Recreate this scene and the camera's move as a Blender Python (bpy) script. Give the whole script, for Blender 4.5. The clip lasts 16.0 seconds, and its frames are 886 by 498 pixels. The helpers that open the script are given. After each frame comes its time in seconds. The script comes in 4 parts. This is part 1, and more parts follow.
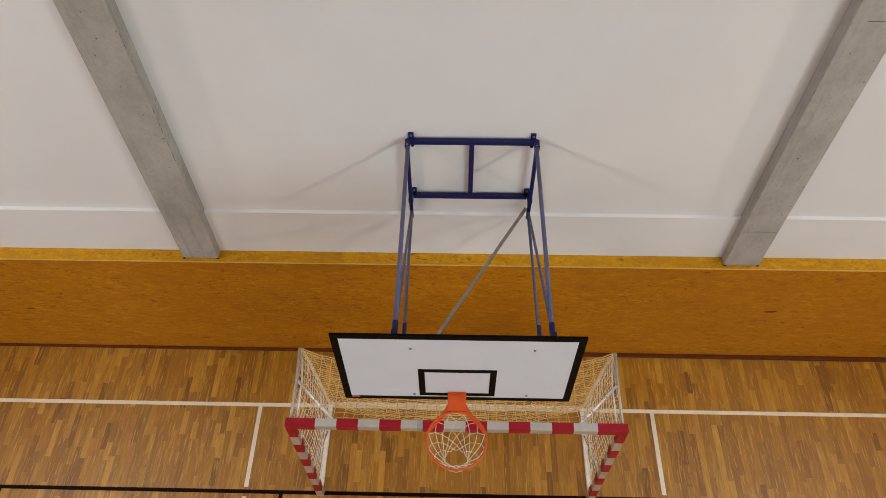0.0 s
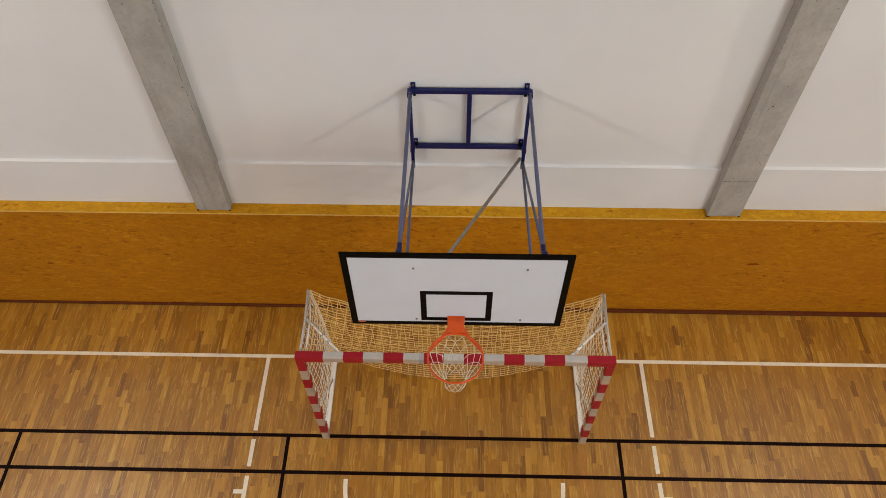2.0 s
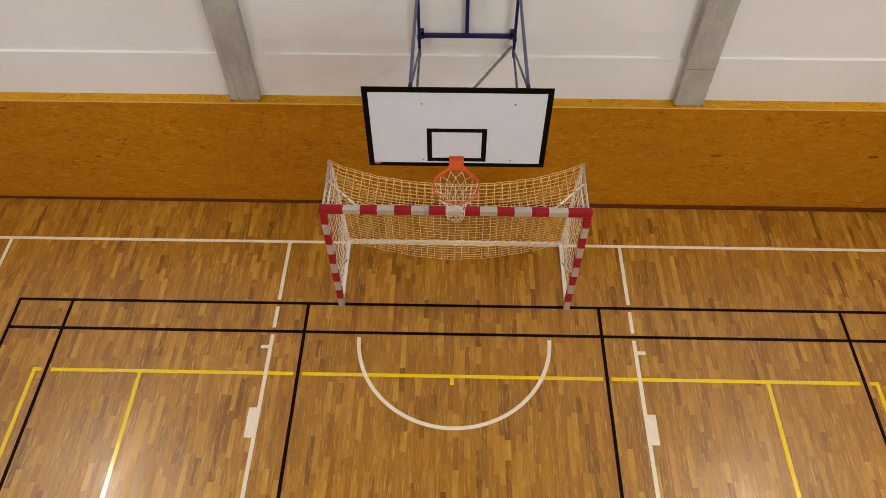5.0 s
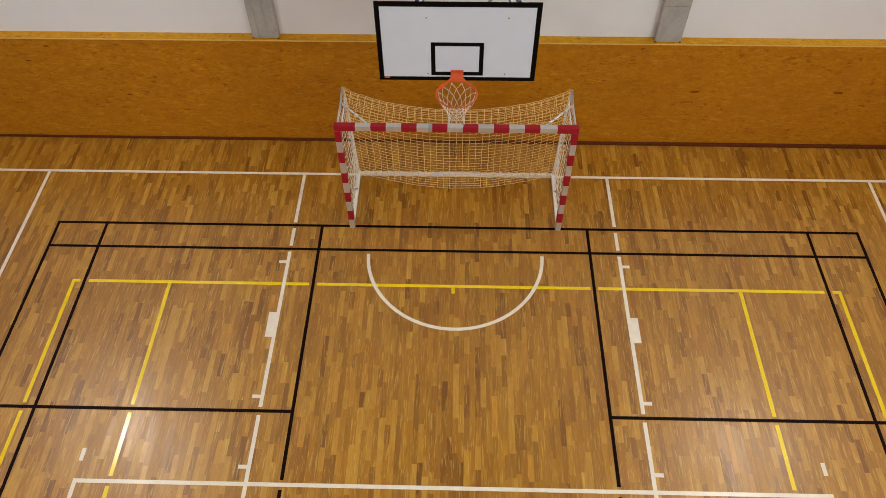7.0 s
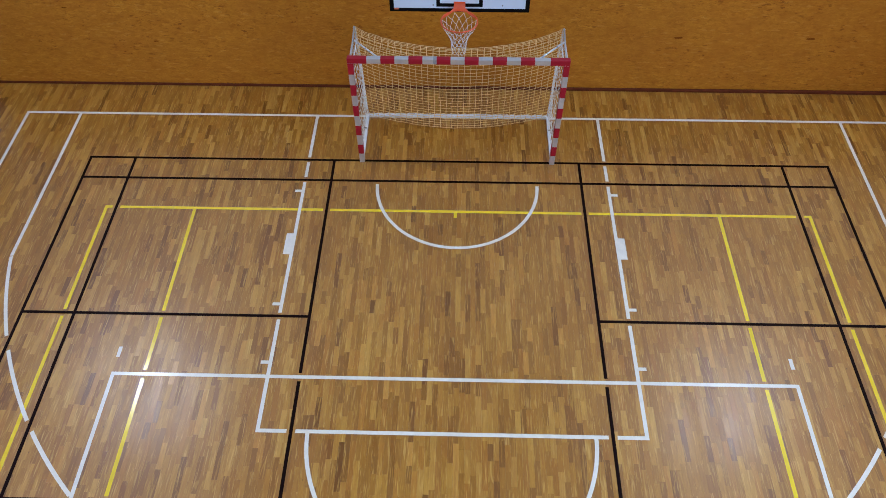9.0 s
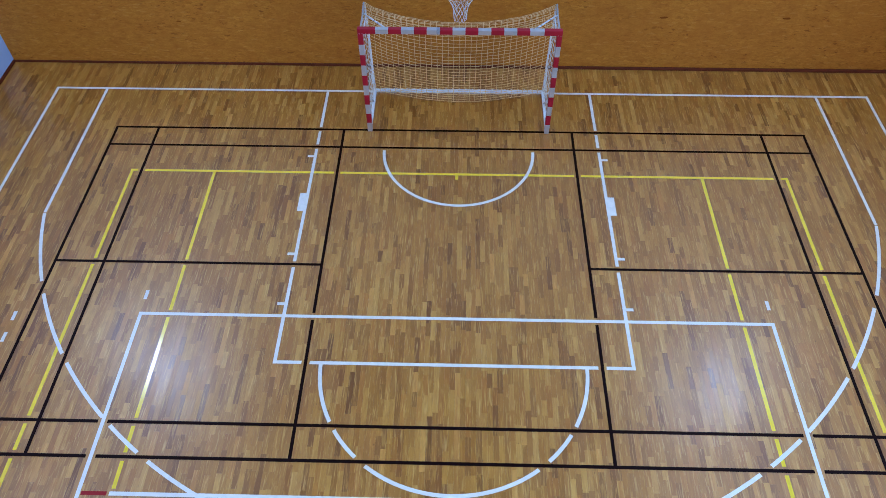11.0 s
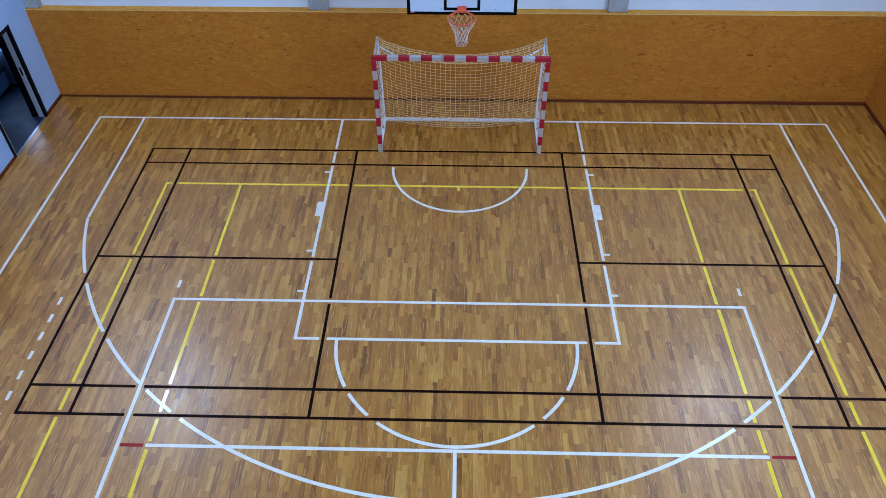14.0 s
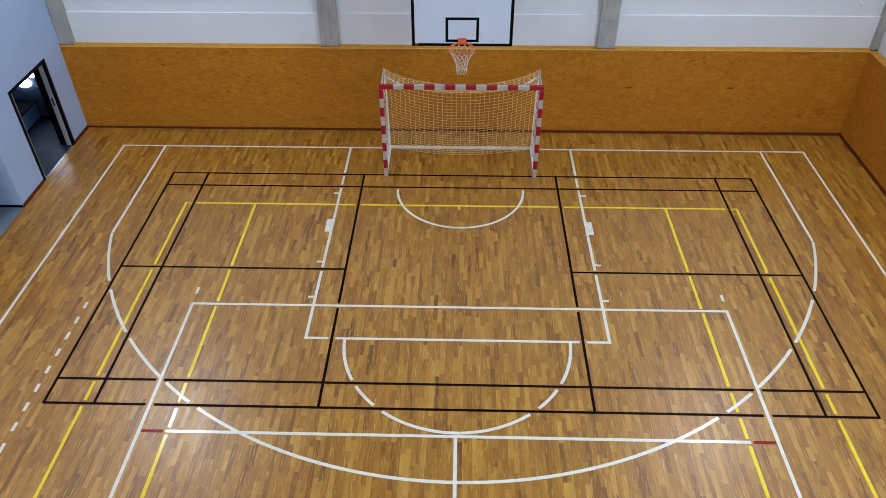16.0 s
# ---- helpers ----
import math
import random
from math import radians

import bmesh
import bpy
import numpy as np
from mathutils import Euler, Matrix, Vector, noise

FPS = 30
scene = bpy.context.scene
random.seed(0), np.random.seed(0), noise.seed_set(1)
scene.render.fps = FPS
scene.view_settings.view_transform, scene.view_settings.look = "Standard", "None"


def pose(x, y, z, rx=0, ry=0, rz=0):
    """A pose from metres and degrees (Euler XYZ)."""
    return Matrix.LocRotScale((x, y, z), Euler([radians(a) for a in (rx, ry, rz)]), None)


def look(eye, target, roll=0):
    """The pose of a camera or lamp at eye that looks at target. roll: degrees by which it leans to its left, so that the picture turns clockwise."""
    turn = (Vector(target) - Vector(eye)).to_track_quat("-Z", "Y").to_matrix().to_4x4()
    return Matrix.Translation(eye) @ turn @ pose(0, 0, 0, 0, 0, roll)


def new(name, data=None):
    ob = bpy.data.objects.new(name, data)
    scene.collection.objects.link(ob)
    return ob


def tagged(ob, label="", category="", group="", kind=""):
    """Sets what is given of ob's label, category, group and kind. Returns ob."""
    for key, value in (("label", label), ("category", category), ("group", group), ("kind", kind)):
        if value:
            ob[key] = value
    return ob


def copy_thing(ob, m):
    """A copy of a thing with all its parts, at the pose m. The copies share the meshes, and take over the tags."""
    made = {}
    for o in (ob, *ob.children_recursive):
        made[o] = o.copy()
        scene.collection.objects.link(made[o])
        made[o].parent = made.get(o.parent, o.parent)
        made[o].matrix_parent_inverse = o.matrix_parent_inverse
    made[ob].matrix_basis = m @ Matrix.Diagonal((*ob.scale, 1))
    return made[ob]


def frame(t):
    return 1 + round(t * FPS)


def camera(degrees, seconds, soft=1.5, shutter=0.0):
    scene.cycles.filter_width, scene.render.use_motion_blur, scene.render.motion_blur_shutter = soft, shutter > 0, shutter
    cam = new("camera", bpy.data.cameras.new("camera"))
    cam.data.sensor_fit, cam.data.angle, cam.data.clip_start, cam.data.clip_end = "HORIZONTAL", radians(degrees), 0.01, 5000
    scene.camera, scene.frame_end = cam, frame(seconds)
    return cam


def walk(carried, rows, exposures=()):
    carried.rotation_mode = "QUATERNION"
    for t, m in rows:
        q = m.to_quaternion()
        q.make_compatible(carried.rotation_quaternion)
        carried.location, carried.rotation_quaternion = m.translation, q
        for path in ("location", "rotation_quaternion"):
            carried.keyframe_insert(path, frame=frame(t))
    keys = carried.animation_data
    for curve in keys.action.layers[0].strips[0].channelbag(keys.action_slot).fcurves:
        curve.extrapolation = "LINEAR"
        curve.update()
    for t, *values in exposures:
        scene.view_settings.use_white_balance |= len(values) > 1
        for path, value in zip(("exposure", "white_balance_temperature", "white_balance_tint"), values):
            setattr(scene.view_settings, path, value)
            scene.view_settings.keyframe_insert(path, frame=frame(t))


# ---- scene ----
cam = camera(62.4, 16.0, soft=0.7)
PATH = [
    (0, (0.004, -3.728, 8.508), (-0.036, -2.55, 6.892), -0.8),
    (0.5, (-0.005, -3.853, 8.508), (-0.041, -2.671, 6.895), -0.6),
    (1, (-0.003, -4.018, 8.522), (-0.038, -2.835, 6.909), -0.6),
    (1.5, (-0.001, -4.244, 8.525), (-0.035, -3.056, 6.916), -0.6),
    (2, (0.005, -4.507, 8.526), (-0.03, -3.316, 6.92), -0.6),
    (2.5, (0.025, -4.809, 8.526), (-0.013, -3.613, 6.923), -0.6),
    (3, (0.02, -5.125, 8.538), (-0.016, -3.928, 6.935), -0.6),
    (3.5, (0.019, -5.467, 8.539), (-0.016, -4.266, 6.94), -0.5),
    (4, (0.01, -5.831, 8.535), (-0.023, -4.626, 6.939), -0.4),
    (6.5, (0.012, -7.715, 8.564), (-0.02, -6.493, 6.981), -0.3),
    (7, (0.04, -8.11, 8.573), (0.003, -6.885, 6.993), -0.5),
    (7.5, (0.034, -8.482, 8.588), (-0.001, -7.255, 7.009), -0.4),
    (8, (0.036, -8.877, 8.584), (-0.001, -7.646, 7.008), -0.4),
    (8.5, (0.031, -9.213, 8.599), (-0.005, -7.985, 7.02), -0.4),
    (9, (0.022, -9.595, 8.587), (-0.014, -8.362, 7.012), -0.4),
    (9.5, (0.015, -9.93, 8.604), (-0.02, -8.695, 7.031), -0.4),
    (12, (0.019, -11.547, 8.592), (-0.02, -10.215, 7.101), -0.3),
    (12.5, (0.008, -11.856, 8.587), (-0.03, -10.494, 7.123), -0.3),
    (13, (0.006, -12.168, 8.576), (-0.033, -10.777, 7.14), -0.3),
    (13.5, (0.008, -12.471, 8.565), (-0.032, -11.052, 7.156), -0.3),
    (14, (-0.001, -12.759, 8.565), (-0.041, -11.315, 7.182), -0.3),
    (14.5, (0.009, -13.067, 8.527), (-0.034, -11.593, 7.177), -0.3),
    (15, (0.008, -13.359, 8.528), (-0.035, -11.86, 7.204), -0.3),
    (15.5, (0.023, -13.65, 8.513), (-0.022, -12.126, 7.219), -0.3),
    (16, (0.025, -13.942, 8.494), (-0.021, -12.391, 7.233), -0.3),
]
EXPOSURE = [
    (0, -1.34, 7300, 14.5),
    (2.0, -1.33, 7450, 14.5),
    (4.0, -1.30, 7750, 14.5),
    (7.0, -1.31, 7200, 14.5),
    (8.0, -1.34, 6000, 13.5),
    (8.5, -1.35, 5400, 13.5),
    (9.0, -1.34, 4950, 13),
    (9.5, -1.33, 4450, 13),
    (12.0, -1.35, 4100, 13),
    (14.5, -1.35, 4330, 10),
    (15.2, -1.34, 4540, 8),
    (16, -1.31, 5400, 9.5),
]
walk(cam, [(t, look(eye, target, roll)) for t, eye, target, roll in PATH], EXPOSURE)

# ---- light ----
world = bpy.data.worlds.new("hall_world")
scene.world = world
world.use_nodes = True
wn = world.node_tree.nodes
sky = wn.new("ShaderNodeTexSky")
sky.sky_type = "NISHITA"
sky.sun_disc = False
sky.sun_elevation, sky.sun_rotation = radians(35), radians(120)
wn["Background"].inputs["Strength"].default_value = 0.1
world.node_tree.links.new(sky.outputs[0], wn["Background"].inputs["Color"])


def area_lamp(name, m, sx, sy, watts, colour, spread=180):
    d = bpy.data.lights.new(name, "AREA")
    d.shape, d.size, d.size_y, d.energy, d.color = "RECTANGLE", sx, sy, watts, colour
    d.spread = radians(spread)
    ob = new(name, d)
    ob.matrix_world = m
    return ob


HALL_W, HALL_E, HALL_N, HALL_S, HALL_TOP = -8.65, 8.57, 0.97, -29.0, 10.6
# a row of small warm floodlights high along each side wall
FLOODS = []
for x, z, watts, front, colour in ((-7.9, 8.9, 410, 410, (1.0, 0.91, 0.79)), (7.2, 9.6, 540, 380, (1.0, 0.94, 0.85))):
    for y in (-0.8, -7.1, -12.6, -18.1, -23.6):
        FLOODS.append((x, y, z, front if y > -3 else watts, colour))
flood_poses = [look((x, y, z), (x * 0.35, y + 0.8 if y < -3 else -4.5, 0.5)) for x, y, z, watts, colour in FLOODS]
for m, (x, y, z, watts, colour) in zip(flood_poses, FLOODS):
    area_lamp("floodlight_beam", m, 0.24, 0.18, watts, colour)
# cool daylight through a high window band in the right-hand wall
WINDOW = (-18.0, -7.0, 6.9, 9.3)
area_lamp("window_daylight", look((8.70, sum(WINDOW[:2]) / 2, sum(WINDOW[2:]) / 2), (-4.0, sum(WINDOW[:2]) / 2, 3.5)), WINDOW[1] - WINDOW[0], WINDOW[3] - WINDOW[2], 1900, (0.52, 0.81, 1.0))


# ---- materials ----
class Mat:
    """A small helper round a node material."""

    def __init__(self, name, rough=0.5, metal=0.0, colour=None, coat=0.0):
        self.m = bpy.data.materials.new(name)
        self.m.use_nodes = True
        self.t = self.m.node_tree
        self.b = self.t.nodes["Principled BSDF"]
        self.b.inputs["Roughness"].default_value = rough
        self.b.inputs["Metallic"].default_value = metal
        self.b.inputs["Coat Weight"].default_value = coat
        if colour:
            self.b.inputs["Base Color"].default_value = (*colour, 1)

    def node(self, kind, **values):
        n = self.t.nodes.new(kind)
        for k, v in values.items():
            if k in n.inputs:
                n.inputs[k].default_value = v
        return n

    def link(self, a, b):
        self.t.links.new(a, b)

    def pos(self, scale=(1, 1, 1), rot=(0, 0, 0), offset=None):
        g = self.node("ShaderNodeNewGeometry")
        mp = self.node("ShaderNodeMapping")
        mp.inputs["Scale"].default_value = scale
        mp.inputs["Rotation"].default_value = rot
        src = g.outputs["Position"]
        if offset is not None:
            add = self.node("ShaderNodeVectorMath")
            add.operation = "ADD"
            self.link(src, add.inputs[0])
            self.link(offset, add.inputs[1])
            src = add.outputs[0]
        self.link(src, mp.inputs["Vector"])
        return mp.outputs[0]

    def noise(self, vec, scale=5.0, detail=4.0, rough=0.55, distort=0.0):
        n = self.node("ShaderNodeTexNoise", Scale=scale, Detail=detail, Roughness=rough, Distortion=distort)
        self.link(vec, n.inputs["Vector"])
        return n.outputs["Fac"]

    def voronoi(self, vec, scale=5.0, feature="F1", rand=1.0):
        n = self.node("ShaderNodeTexVoronoi", Scale=scale, Randomness=rand)
        n.feature = feature
        self.link(vec, n.inputs["Vector"])
        return n

    def ramp(self, fac, stops, smooth=True):
        n = self.node("ShaderNodeValToRGB")
        e = n.color_ramp.elements
        while len(e) < len(stops):
            e.new(0.5)
        for i, (p, c) in enumerate(stops):
            e[i].position, e[i].color = p, (*c, 1) if len(c) == 3 else c
        if not smooth:
            n.color_ramp.interpolation = "CONSTANT"
        self.link(fac, n.inputs[0])
        return n.outputs[0]

    def grey(self, fac, lo, hi, a=0.0, b=1.0):
        n = self.node("ShaderNodeMapRange")
        n.inputs[1].default_value, n.inputs[2].default_value = lo, hi
        n.inputs[3].default_value, n.inputs[4].default_value = a, b
        self.link(fac, n.inputs[0])
        return n.outputs[0]

    def math(self, op, a, b=0.0):
        n = self.node("ShaderNodeMath")
        n.operation = op
        for i, v in enumerate((a, b)):
            if isinstance(v, (int, float)):
                n.inputs[i].default_value = v
            else:
                self.link(v, n.inputs[i])
        return n.outputs[0]

    def mix(self, fac, a, b, kind="MIX"):
        n = self.node("ShaderNodeMix")
        n.data_type, n.blend_type = "RGBA", kind
        for v, s in ((fac, n.inputs[0]), (a, n.inputs[6]), (b, n.inputs[7])):
            if isinstance(v, (int, float)):
                s.default_value = v
            elif isinstance(v, tuple):
                s.default_value = (*v, 1)
            else:
                self.link(v, s)
        return n.outputs[2]

    def colour(self, c):
        self.link(c, self.b.inputs["Base Color"])

    def rough(self, r):
        self.link(r, self.b.inputs["Roughness"])

    def bump(self, h, strength=0.2, distance=0.002):
        n = self.node("ShaderNodeBump", Strength=strength, Distance=distance)
        self.link(h, n.inputs["Height"])
        self.link(n.outputs[0], self.b.inputs["Normal"])


def mat_parquet():
    a = Mat("oak_parquet", 0.3)
    info, geo = a.node("ShaderNodeObjectInfo"), a.node("ShaderNodeNewGeometry")
    r = a.math("FRACT", a.math("ADD", info.outputs["Random"], geo.outputs["Random Per Island"]))
    r2 = a.math("FRACT", a.math("MULTIPLY", r, 37.7))
    off = a.node("ShaderNodeCombineXYZ")
    a.link(a.math("MULTIPLY", r, 31.0), off.inputs[0])
    a.link(a.math("MULTIPLY", r2, 17.0), off.inputs[1])
    tone = a.ramp(r, [(0.0, (0.150, 0.055, 0.003)), (0.07, (0.225, 0.090, 0.005)), (0.22, (0.300, 0.130, 0.008)), (0.5, (0.350, 0.158, 0.010)), (0.78, (0.405, 0.192, 0.014)), (1.0, (0.540, 0.292, 0.038))])
    hue = a.math("FRACT", a.math("MULTIPLY", r, 91.3))
    tone = a.mix(a.grey(hue, 0.62, 0.95, 0.0, 0.34), tone, a.mix(1.0, tone, (1.04, 0.76, 0.50), "MULTIPLY"))
    cloud = a.noise(a.pos((11, 3.2, 1), offset=off.outputs[0]), 1.0, 4.0, 0.62, 0.8)
    grain = a.noise(a.pos((36, 3.6, 1), offset=off.outputs[0]), 1.0, 6.0, 0.72, 1.4)
    rings = a.noise(a.pos((22, 2.0, 1), offset=off.outputs[0]), 1.0, 3.0, 0.6, 1.8)
    streak = a.noise(a.pos((40, 2.8, 1), offset=off.outputs[0]), 1.0, 3.0, 0.5)
    c = a.mix(a.grey(cloud, 0.40, 0.66, 0.0, 0.34), tone, (0.235, 0.088, 0.005))
    c = a.mix(a.grey(grain, 0.48, 0.66, 0.0, 0.36), c, (0.195, 0.060, 0.003))
    c = a.mix(a.grey(rings, 0.54, 0.63, 0.0, 0.50), c, (0.500, 0.275, 0.032))
    c = a.mix(a.grey(streak, 0.58, 0.68, 0.0, 0.48), c, (0.680, 0.430, 0.100))
    knot = a.voronoi(a.pos((4.2, 2.3, 1), offset=off.outputs[0]), 1.0)
    c = a.mix(a.grey(knot.outputs["Distance"], 0.018, 0.045, 0.7, 0.0), c, (0.090, 0.034, 0.004))
    blot = a.noise(a.pos((0.35, 0.35, 1)), 1.0, 3.0)
    c = a.mix(a.grey(blot, 0.35, 0.65, 0.0, 0.18), c, (0.270, 0.104, 0.006))
    c = a.mix(1.0, c, (1.035, 1.03, 1.02), "MULTIPLY")
    a.colour(c)
    wear = a.noise(a.pos((1.2, 0.7, 1)), 1.0, 5.0, 0.6)
    a.rough(a.math("ADD", a.grey(wear, 0.3, 0.7, 0.28, 0.34), a.math("MULTIPLY", r2, 0.08)))
    a.b.inputs["Specular IOR Level"].default_value = 0.88
    a.bump(a.math("ADD", grain, a.math("MULTIPLY", r, 0.3)), 0.04, 0.001)
    return a.m


def mat_osb(name, tint=None, flat=False):
    """Strand board: flat flakes lying mostly level, in several layers, under a clear varnish."""
    a = Mat(name, 0.45)
    nz = a.node("ShaderNodeTexNoise", Scale=7.0, Detail=3.0)
    a.link(a.pos(), nz.inputs["Vector"])
    sc = a.node("ShaderNodeVectorMath")
    sc.operation = "SCALE"
    sc.inputs["Scale"].default_value = 0.07
    a.link(nz.outputs["Color"], sc.inputs[0])
    warp = a.node("ShaderNodeVectorMath")
    warp.operation = "ADD"
    a.link(sc.outputs[0], warp.inputs[0])
    a.link(a.pos(), warp.inputs[1])
    layers = []
    for sx, sz, ang in ((9, 26, 0.05), (12, 30, -0.45), (10, 28, 0.65), (10, 40, 0.30)):
        mp = a.node("ShaderNodeMapping")
        mp.inputs["Rotation"].default_value = (0, 0, ang) if flat else (0, ang, 0)
        mp.inputs["Scale"].default_value = (sx * 1.2, sz, sz) if flat else (sx, sx, sz)
        a.link(warp.outputs[0], mp.inputs["Vector"])
        v = a.voronoi(mp.outputs[0], 1.0)
        sep = a.node("ShaderNodeSeparateColor")
        a.link(v.outputs["Color"], sep.inputs[0])
        layers.append(sep)
    body = a.noise(a.pos((7, 7, 14)), 1.0, 6.0, 0.70, 0.6)
    c = a.ramp(body, [(0.28, (0.290, 0.100, 0.004)), (0.46, (0.400, 0.163, 0.007)), (0.60, (0.445, 0.190, 0.009)), (0.76, (0.580, 0.280, 0.018))])
    cells = a.ramp(layers[0].outputs[0], [(0.0, (0.290, 0.104, 0.005)), (0.5, (0.410, 0.170, 0.008)), (1.0, (0.540, 0.250, 0.015))])
    cells = a.mix(a.grey(layers[2].outputs[0], 0.35, 0.65), cells, a.ramp(layers[1].outputs[1], [(0.0, (0.350, 0.132, 0.005)), (1.0, (0.480, 0.210, 0.012))]))
    c = a.mix(0.50, c, cells)
    fine = a.noise(a.pos((30, 30, 70)), 1.0, 4.0, 0.65)
    mottle = a.noise(a.pos((3.2, 3.2, 5)), 1.0, 6.0, 0.72)
    big = a.noise(a.pos((0.7, 0.7, 1.0)), 1.0, 4.0, 0.6)
    c = a.mix(a.grey(mottle, 0.46, 0.66, 0.0, 0.42), c, (0.300, 0.100, 0.005))
    c = a.mix(a.grey(fine, 0.44, 0.68, 0.0, 0.48), c, (0.265, 0.090, 0.004))
    c = a.mix(a.grey(big, 0.38, 0.66, 0.0, 0.35), c, (0.350, 0.130, 0.007))
    patch = a.grey(a.noise(a.pos((1.7, 1.7, 2.6)), 1.0, 4.0, 0.6), 0.44, 0.62)
    for sx, sz, ang, lo, amount in ((8, 25, 0.10, 0.650, 0.55), (10, 27, -0.5, 0.655, 0.55), (8, 31, 0.32, 0.660, 0.52), (10, 27, 1.2, 0.675, 0.45)):
        mp = a.node("ShaderNodeMapping")
        mp.inputs["Rotation"].default_value = (0, 0, ang) if flat else (0, ang, 0)
        mp.inputs["Scale"].default_value = (sx, sz, sz) if flat else (sx, sx, sz)
        mp.inputs["Location"].default_value = (ang * 37, 0, ang * 91)
        a.link(warp.outputs[0], mp.inputs["Vector"])
        m = a.math("MULTIPLY", a.grey(a.noise(mp.outputs[0], 1.0, 2.0, 0.5), lo, lo + 0.03), a.math("ADD", a.math("MULTIPLY", patch, 0.8), 0.25))
        c = a.mix(a.math("MULTIPLY", m, amount), c, (0.140, 0.038, 0.003))
    pale = a.math("MULTIPLY", a.grey(layers[3].outputs[0], 0.955, 0.97), 0.22)
    c = a.mix(pale, c, (0.580, 0.310, 0.045))
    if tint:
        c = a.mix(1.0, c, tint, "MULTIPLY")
    a.colour(c)
    a.b.inputs["Specular IOR Level"].default_value = 0.20
    a.bump(a.math("ADD", layers[0].outputs[1], fine), 0.22, 0.002)
    return a.m


def mat_paint(name, colour, amount=0.05, rough=0.75):
    a = Mat(name, rough)
    big = a.noise(a.pos((0.6, 0.6, 0.6)), 1.0, 5.0, 0.6)
    d = tuple(v * (1 - amount) for v in colour)
    c = a.mix(a.grey(big, 0.35, 0.68), colour, d)
    fine = a.noise(a.pos((70, 70, 70)), 1.0, 3.0)
    a.colour(c)
    a.bump(fine, 0.12, 0.001)
    return a.m


def mat_concrete():
    a = Mat("raw_concrete", 0.8)
    big = a.noise(a.pos((2.6, 2.6, 1.5)), 1.0, 8.0, 0.72)
    fine = a.noise(a.pos((34, 34, 26)), 1.0, 5.0, 0.65)
    c = a.ramp(big, [(0.30, (0.270, 0.262, 0.243)), (0.5, (0.360, 0.351, 0.330)), (0.70, (0.440, 0.430, 0.408))])
    c = a.mix(a.grey(fine, 0.50, 0.75, 0.0, 0.38), c, (0.200, 0.195, 0.182))
    run = a.noise(a.pos((16, 16, 0.5)), 1.0, 4.0, 0.6)
    c = a.mix(a.grey(run, 0.55, 0.72, 0.0, 0.35), c, (0.17, 0.165, 0.155))
    pit = a.voronoi(a.pos((11, 11, 8)), 1.0)
    hole = a.grey(pit.outputs["Distance"], 0.055, 0.085, 1.0, 0.0)
    c = a.mix(a.math("MULTIPLY", hole, 0.7), c, (0.09, 0.088, 0.082))
    a.colour(c)
    a.bump(a.math("SUBTRACT", a.math("ADD", big, a.math("MULTIPLY", fine, 0.4)), hole), 0.5, 0.003)
    return a.m


def mat_line(name, colour, rough=0.20, worn=0.12, spec=0.5):
    a = Mat(name, rough)
    a.b.inputs["Specular IOR Level"].default_value = spec
    n = a.noise(a.pos((9, 9, 1)), 1.0, 6.0, 0.65)
    d = tuple(v * (1 - worn) for v in colour)
    a.colour(a.mix(a.grey(n, 0.35, 0.7), colour, d))
    sc = a.noise(a.pos((3, 40, 1)), 1.0, 3.0)
    a.rough(a.grey(sc, 0.3, 0.7, rough - 0.06, rough + 0.08))
    return a.m


def mat_varnish(name, colour, rough=0.3, metal=0.0, var=0.15, scale=14, spec=0.5):
    a = Mat(name, rough, metal)
    a.b.inputs["Specular IOR Level"].default_value = spec
    n = a.noise(a.pos((scale, scale, scale)), 1.0, 5.0, 0.6)
    d = tuple(v * (1 - var) for v in colour)
    a.colour(a.mix(a.grey(n, 0.35, 0.7), colour, d))
    a.rough(a.grey(n, 0.3, 0.7, rough - 0.05, rough + 0.1))
    return a.m


def mat_glow(name, colour, strength):
    a = Mat(name, 0.4, colour=colour)
    a.b.inputs["Emission Color"].default_value = (*colour, 1)
    a.b.inputs["Emission Strength"].default_value = strength
    return a.m


PARQUET = mat_parquet()
SUBFLOOR = mat_varnish("dark_joint", (0.090, 0.036, 0.006), 0.7)
OSB = mat_osb("strand_board", (1.14, 1.10, 1.08))
# raw yellow board, with the overhead light on ledge tops put into the tint
OSB_RAW_LIT = mat_osb("raw_lit_strand_board", (1.38, 1.66, 1.3), True)
OSB_EDGE = mat_varnish("sawn_board_edge", (0.78, 0.50, 0.14), 0.7, var=0.3, scale=40)
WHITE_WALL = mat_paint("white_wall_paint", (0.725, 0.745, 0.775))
# white paint with the cool daylight put into its base colour
DAYLIT_WALL = mat_paint("daylit_white_wall_paint", (0.42, 0.52, 0.73))
CEILING = mat_paint("grey_ceiling_paint", (0.28, 0.28, 0.28))
CONCRETE = mat_concrete()
DARK_CRACK = mat_varnish("dark_crack", (0.045, 0.042, 0.038), 0.9, spec=0.1)
WORN_EDGE = mat_varnish("broken_concrete_edge", (0.11, 0.11, 0.11), 0.9, var=0.5, scale=25, spec=0.1)
KNOT = mat_varnish("dark_flake", (0.250, 0.075, 0.009), 0.8, var=0.4, scale=30, spec=0.05)
BASEBOARD = mat_varnish("brown_baseboard", (0.130, 0.030, 0.009), 0.5, var=0.3, scale=9, spec=0.2)
LINE_WHITE = mat_line("white_court_paint", (0.83, 0.760, 0.640))
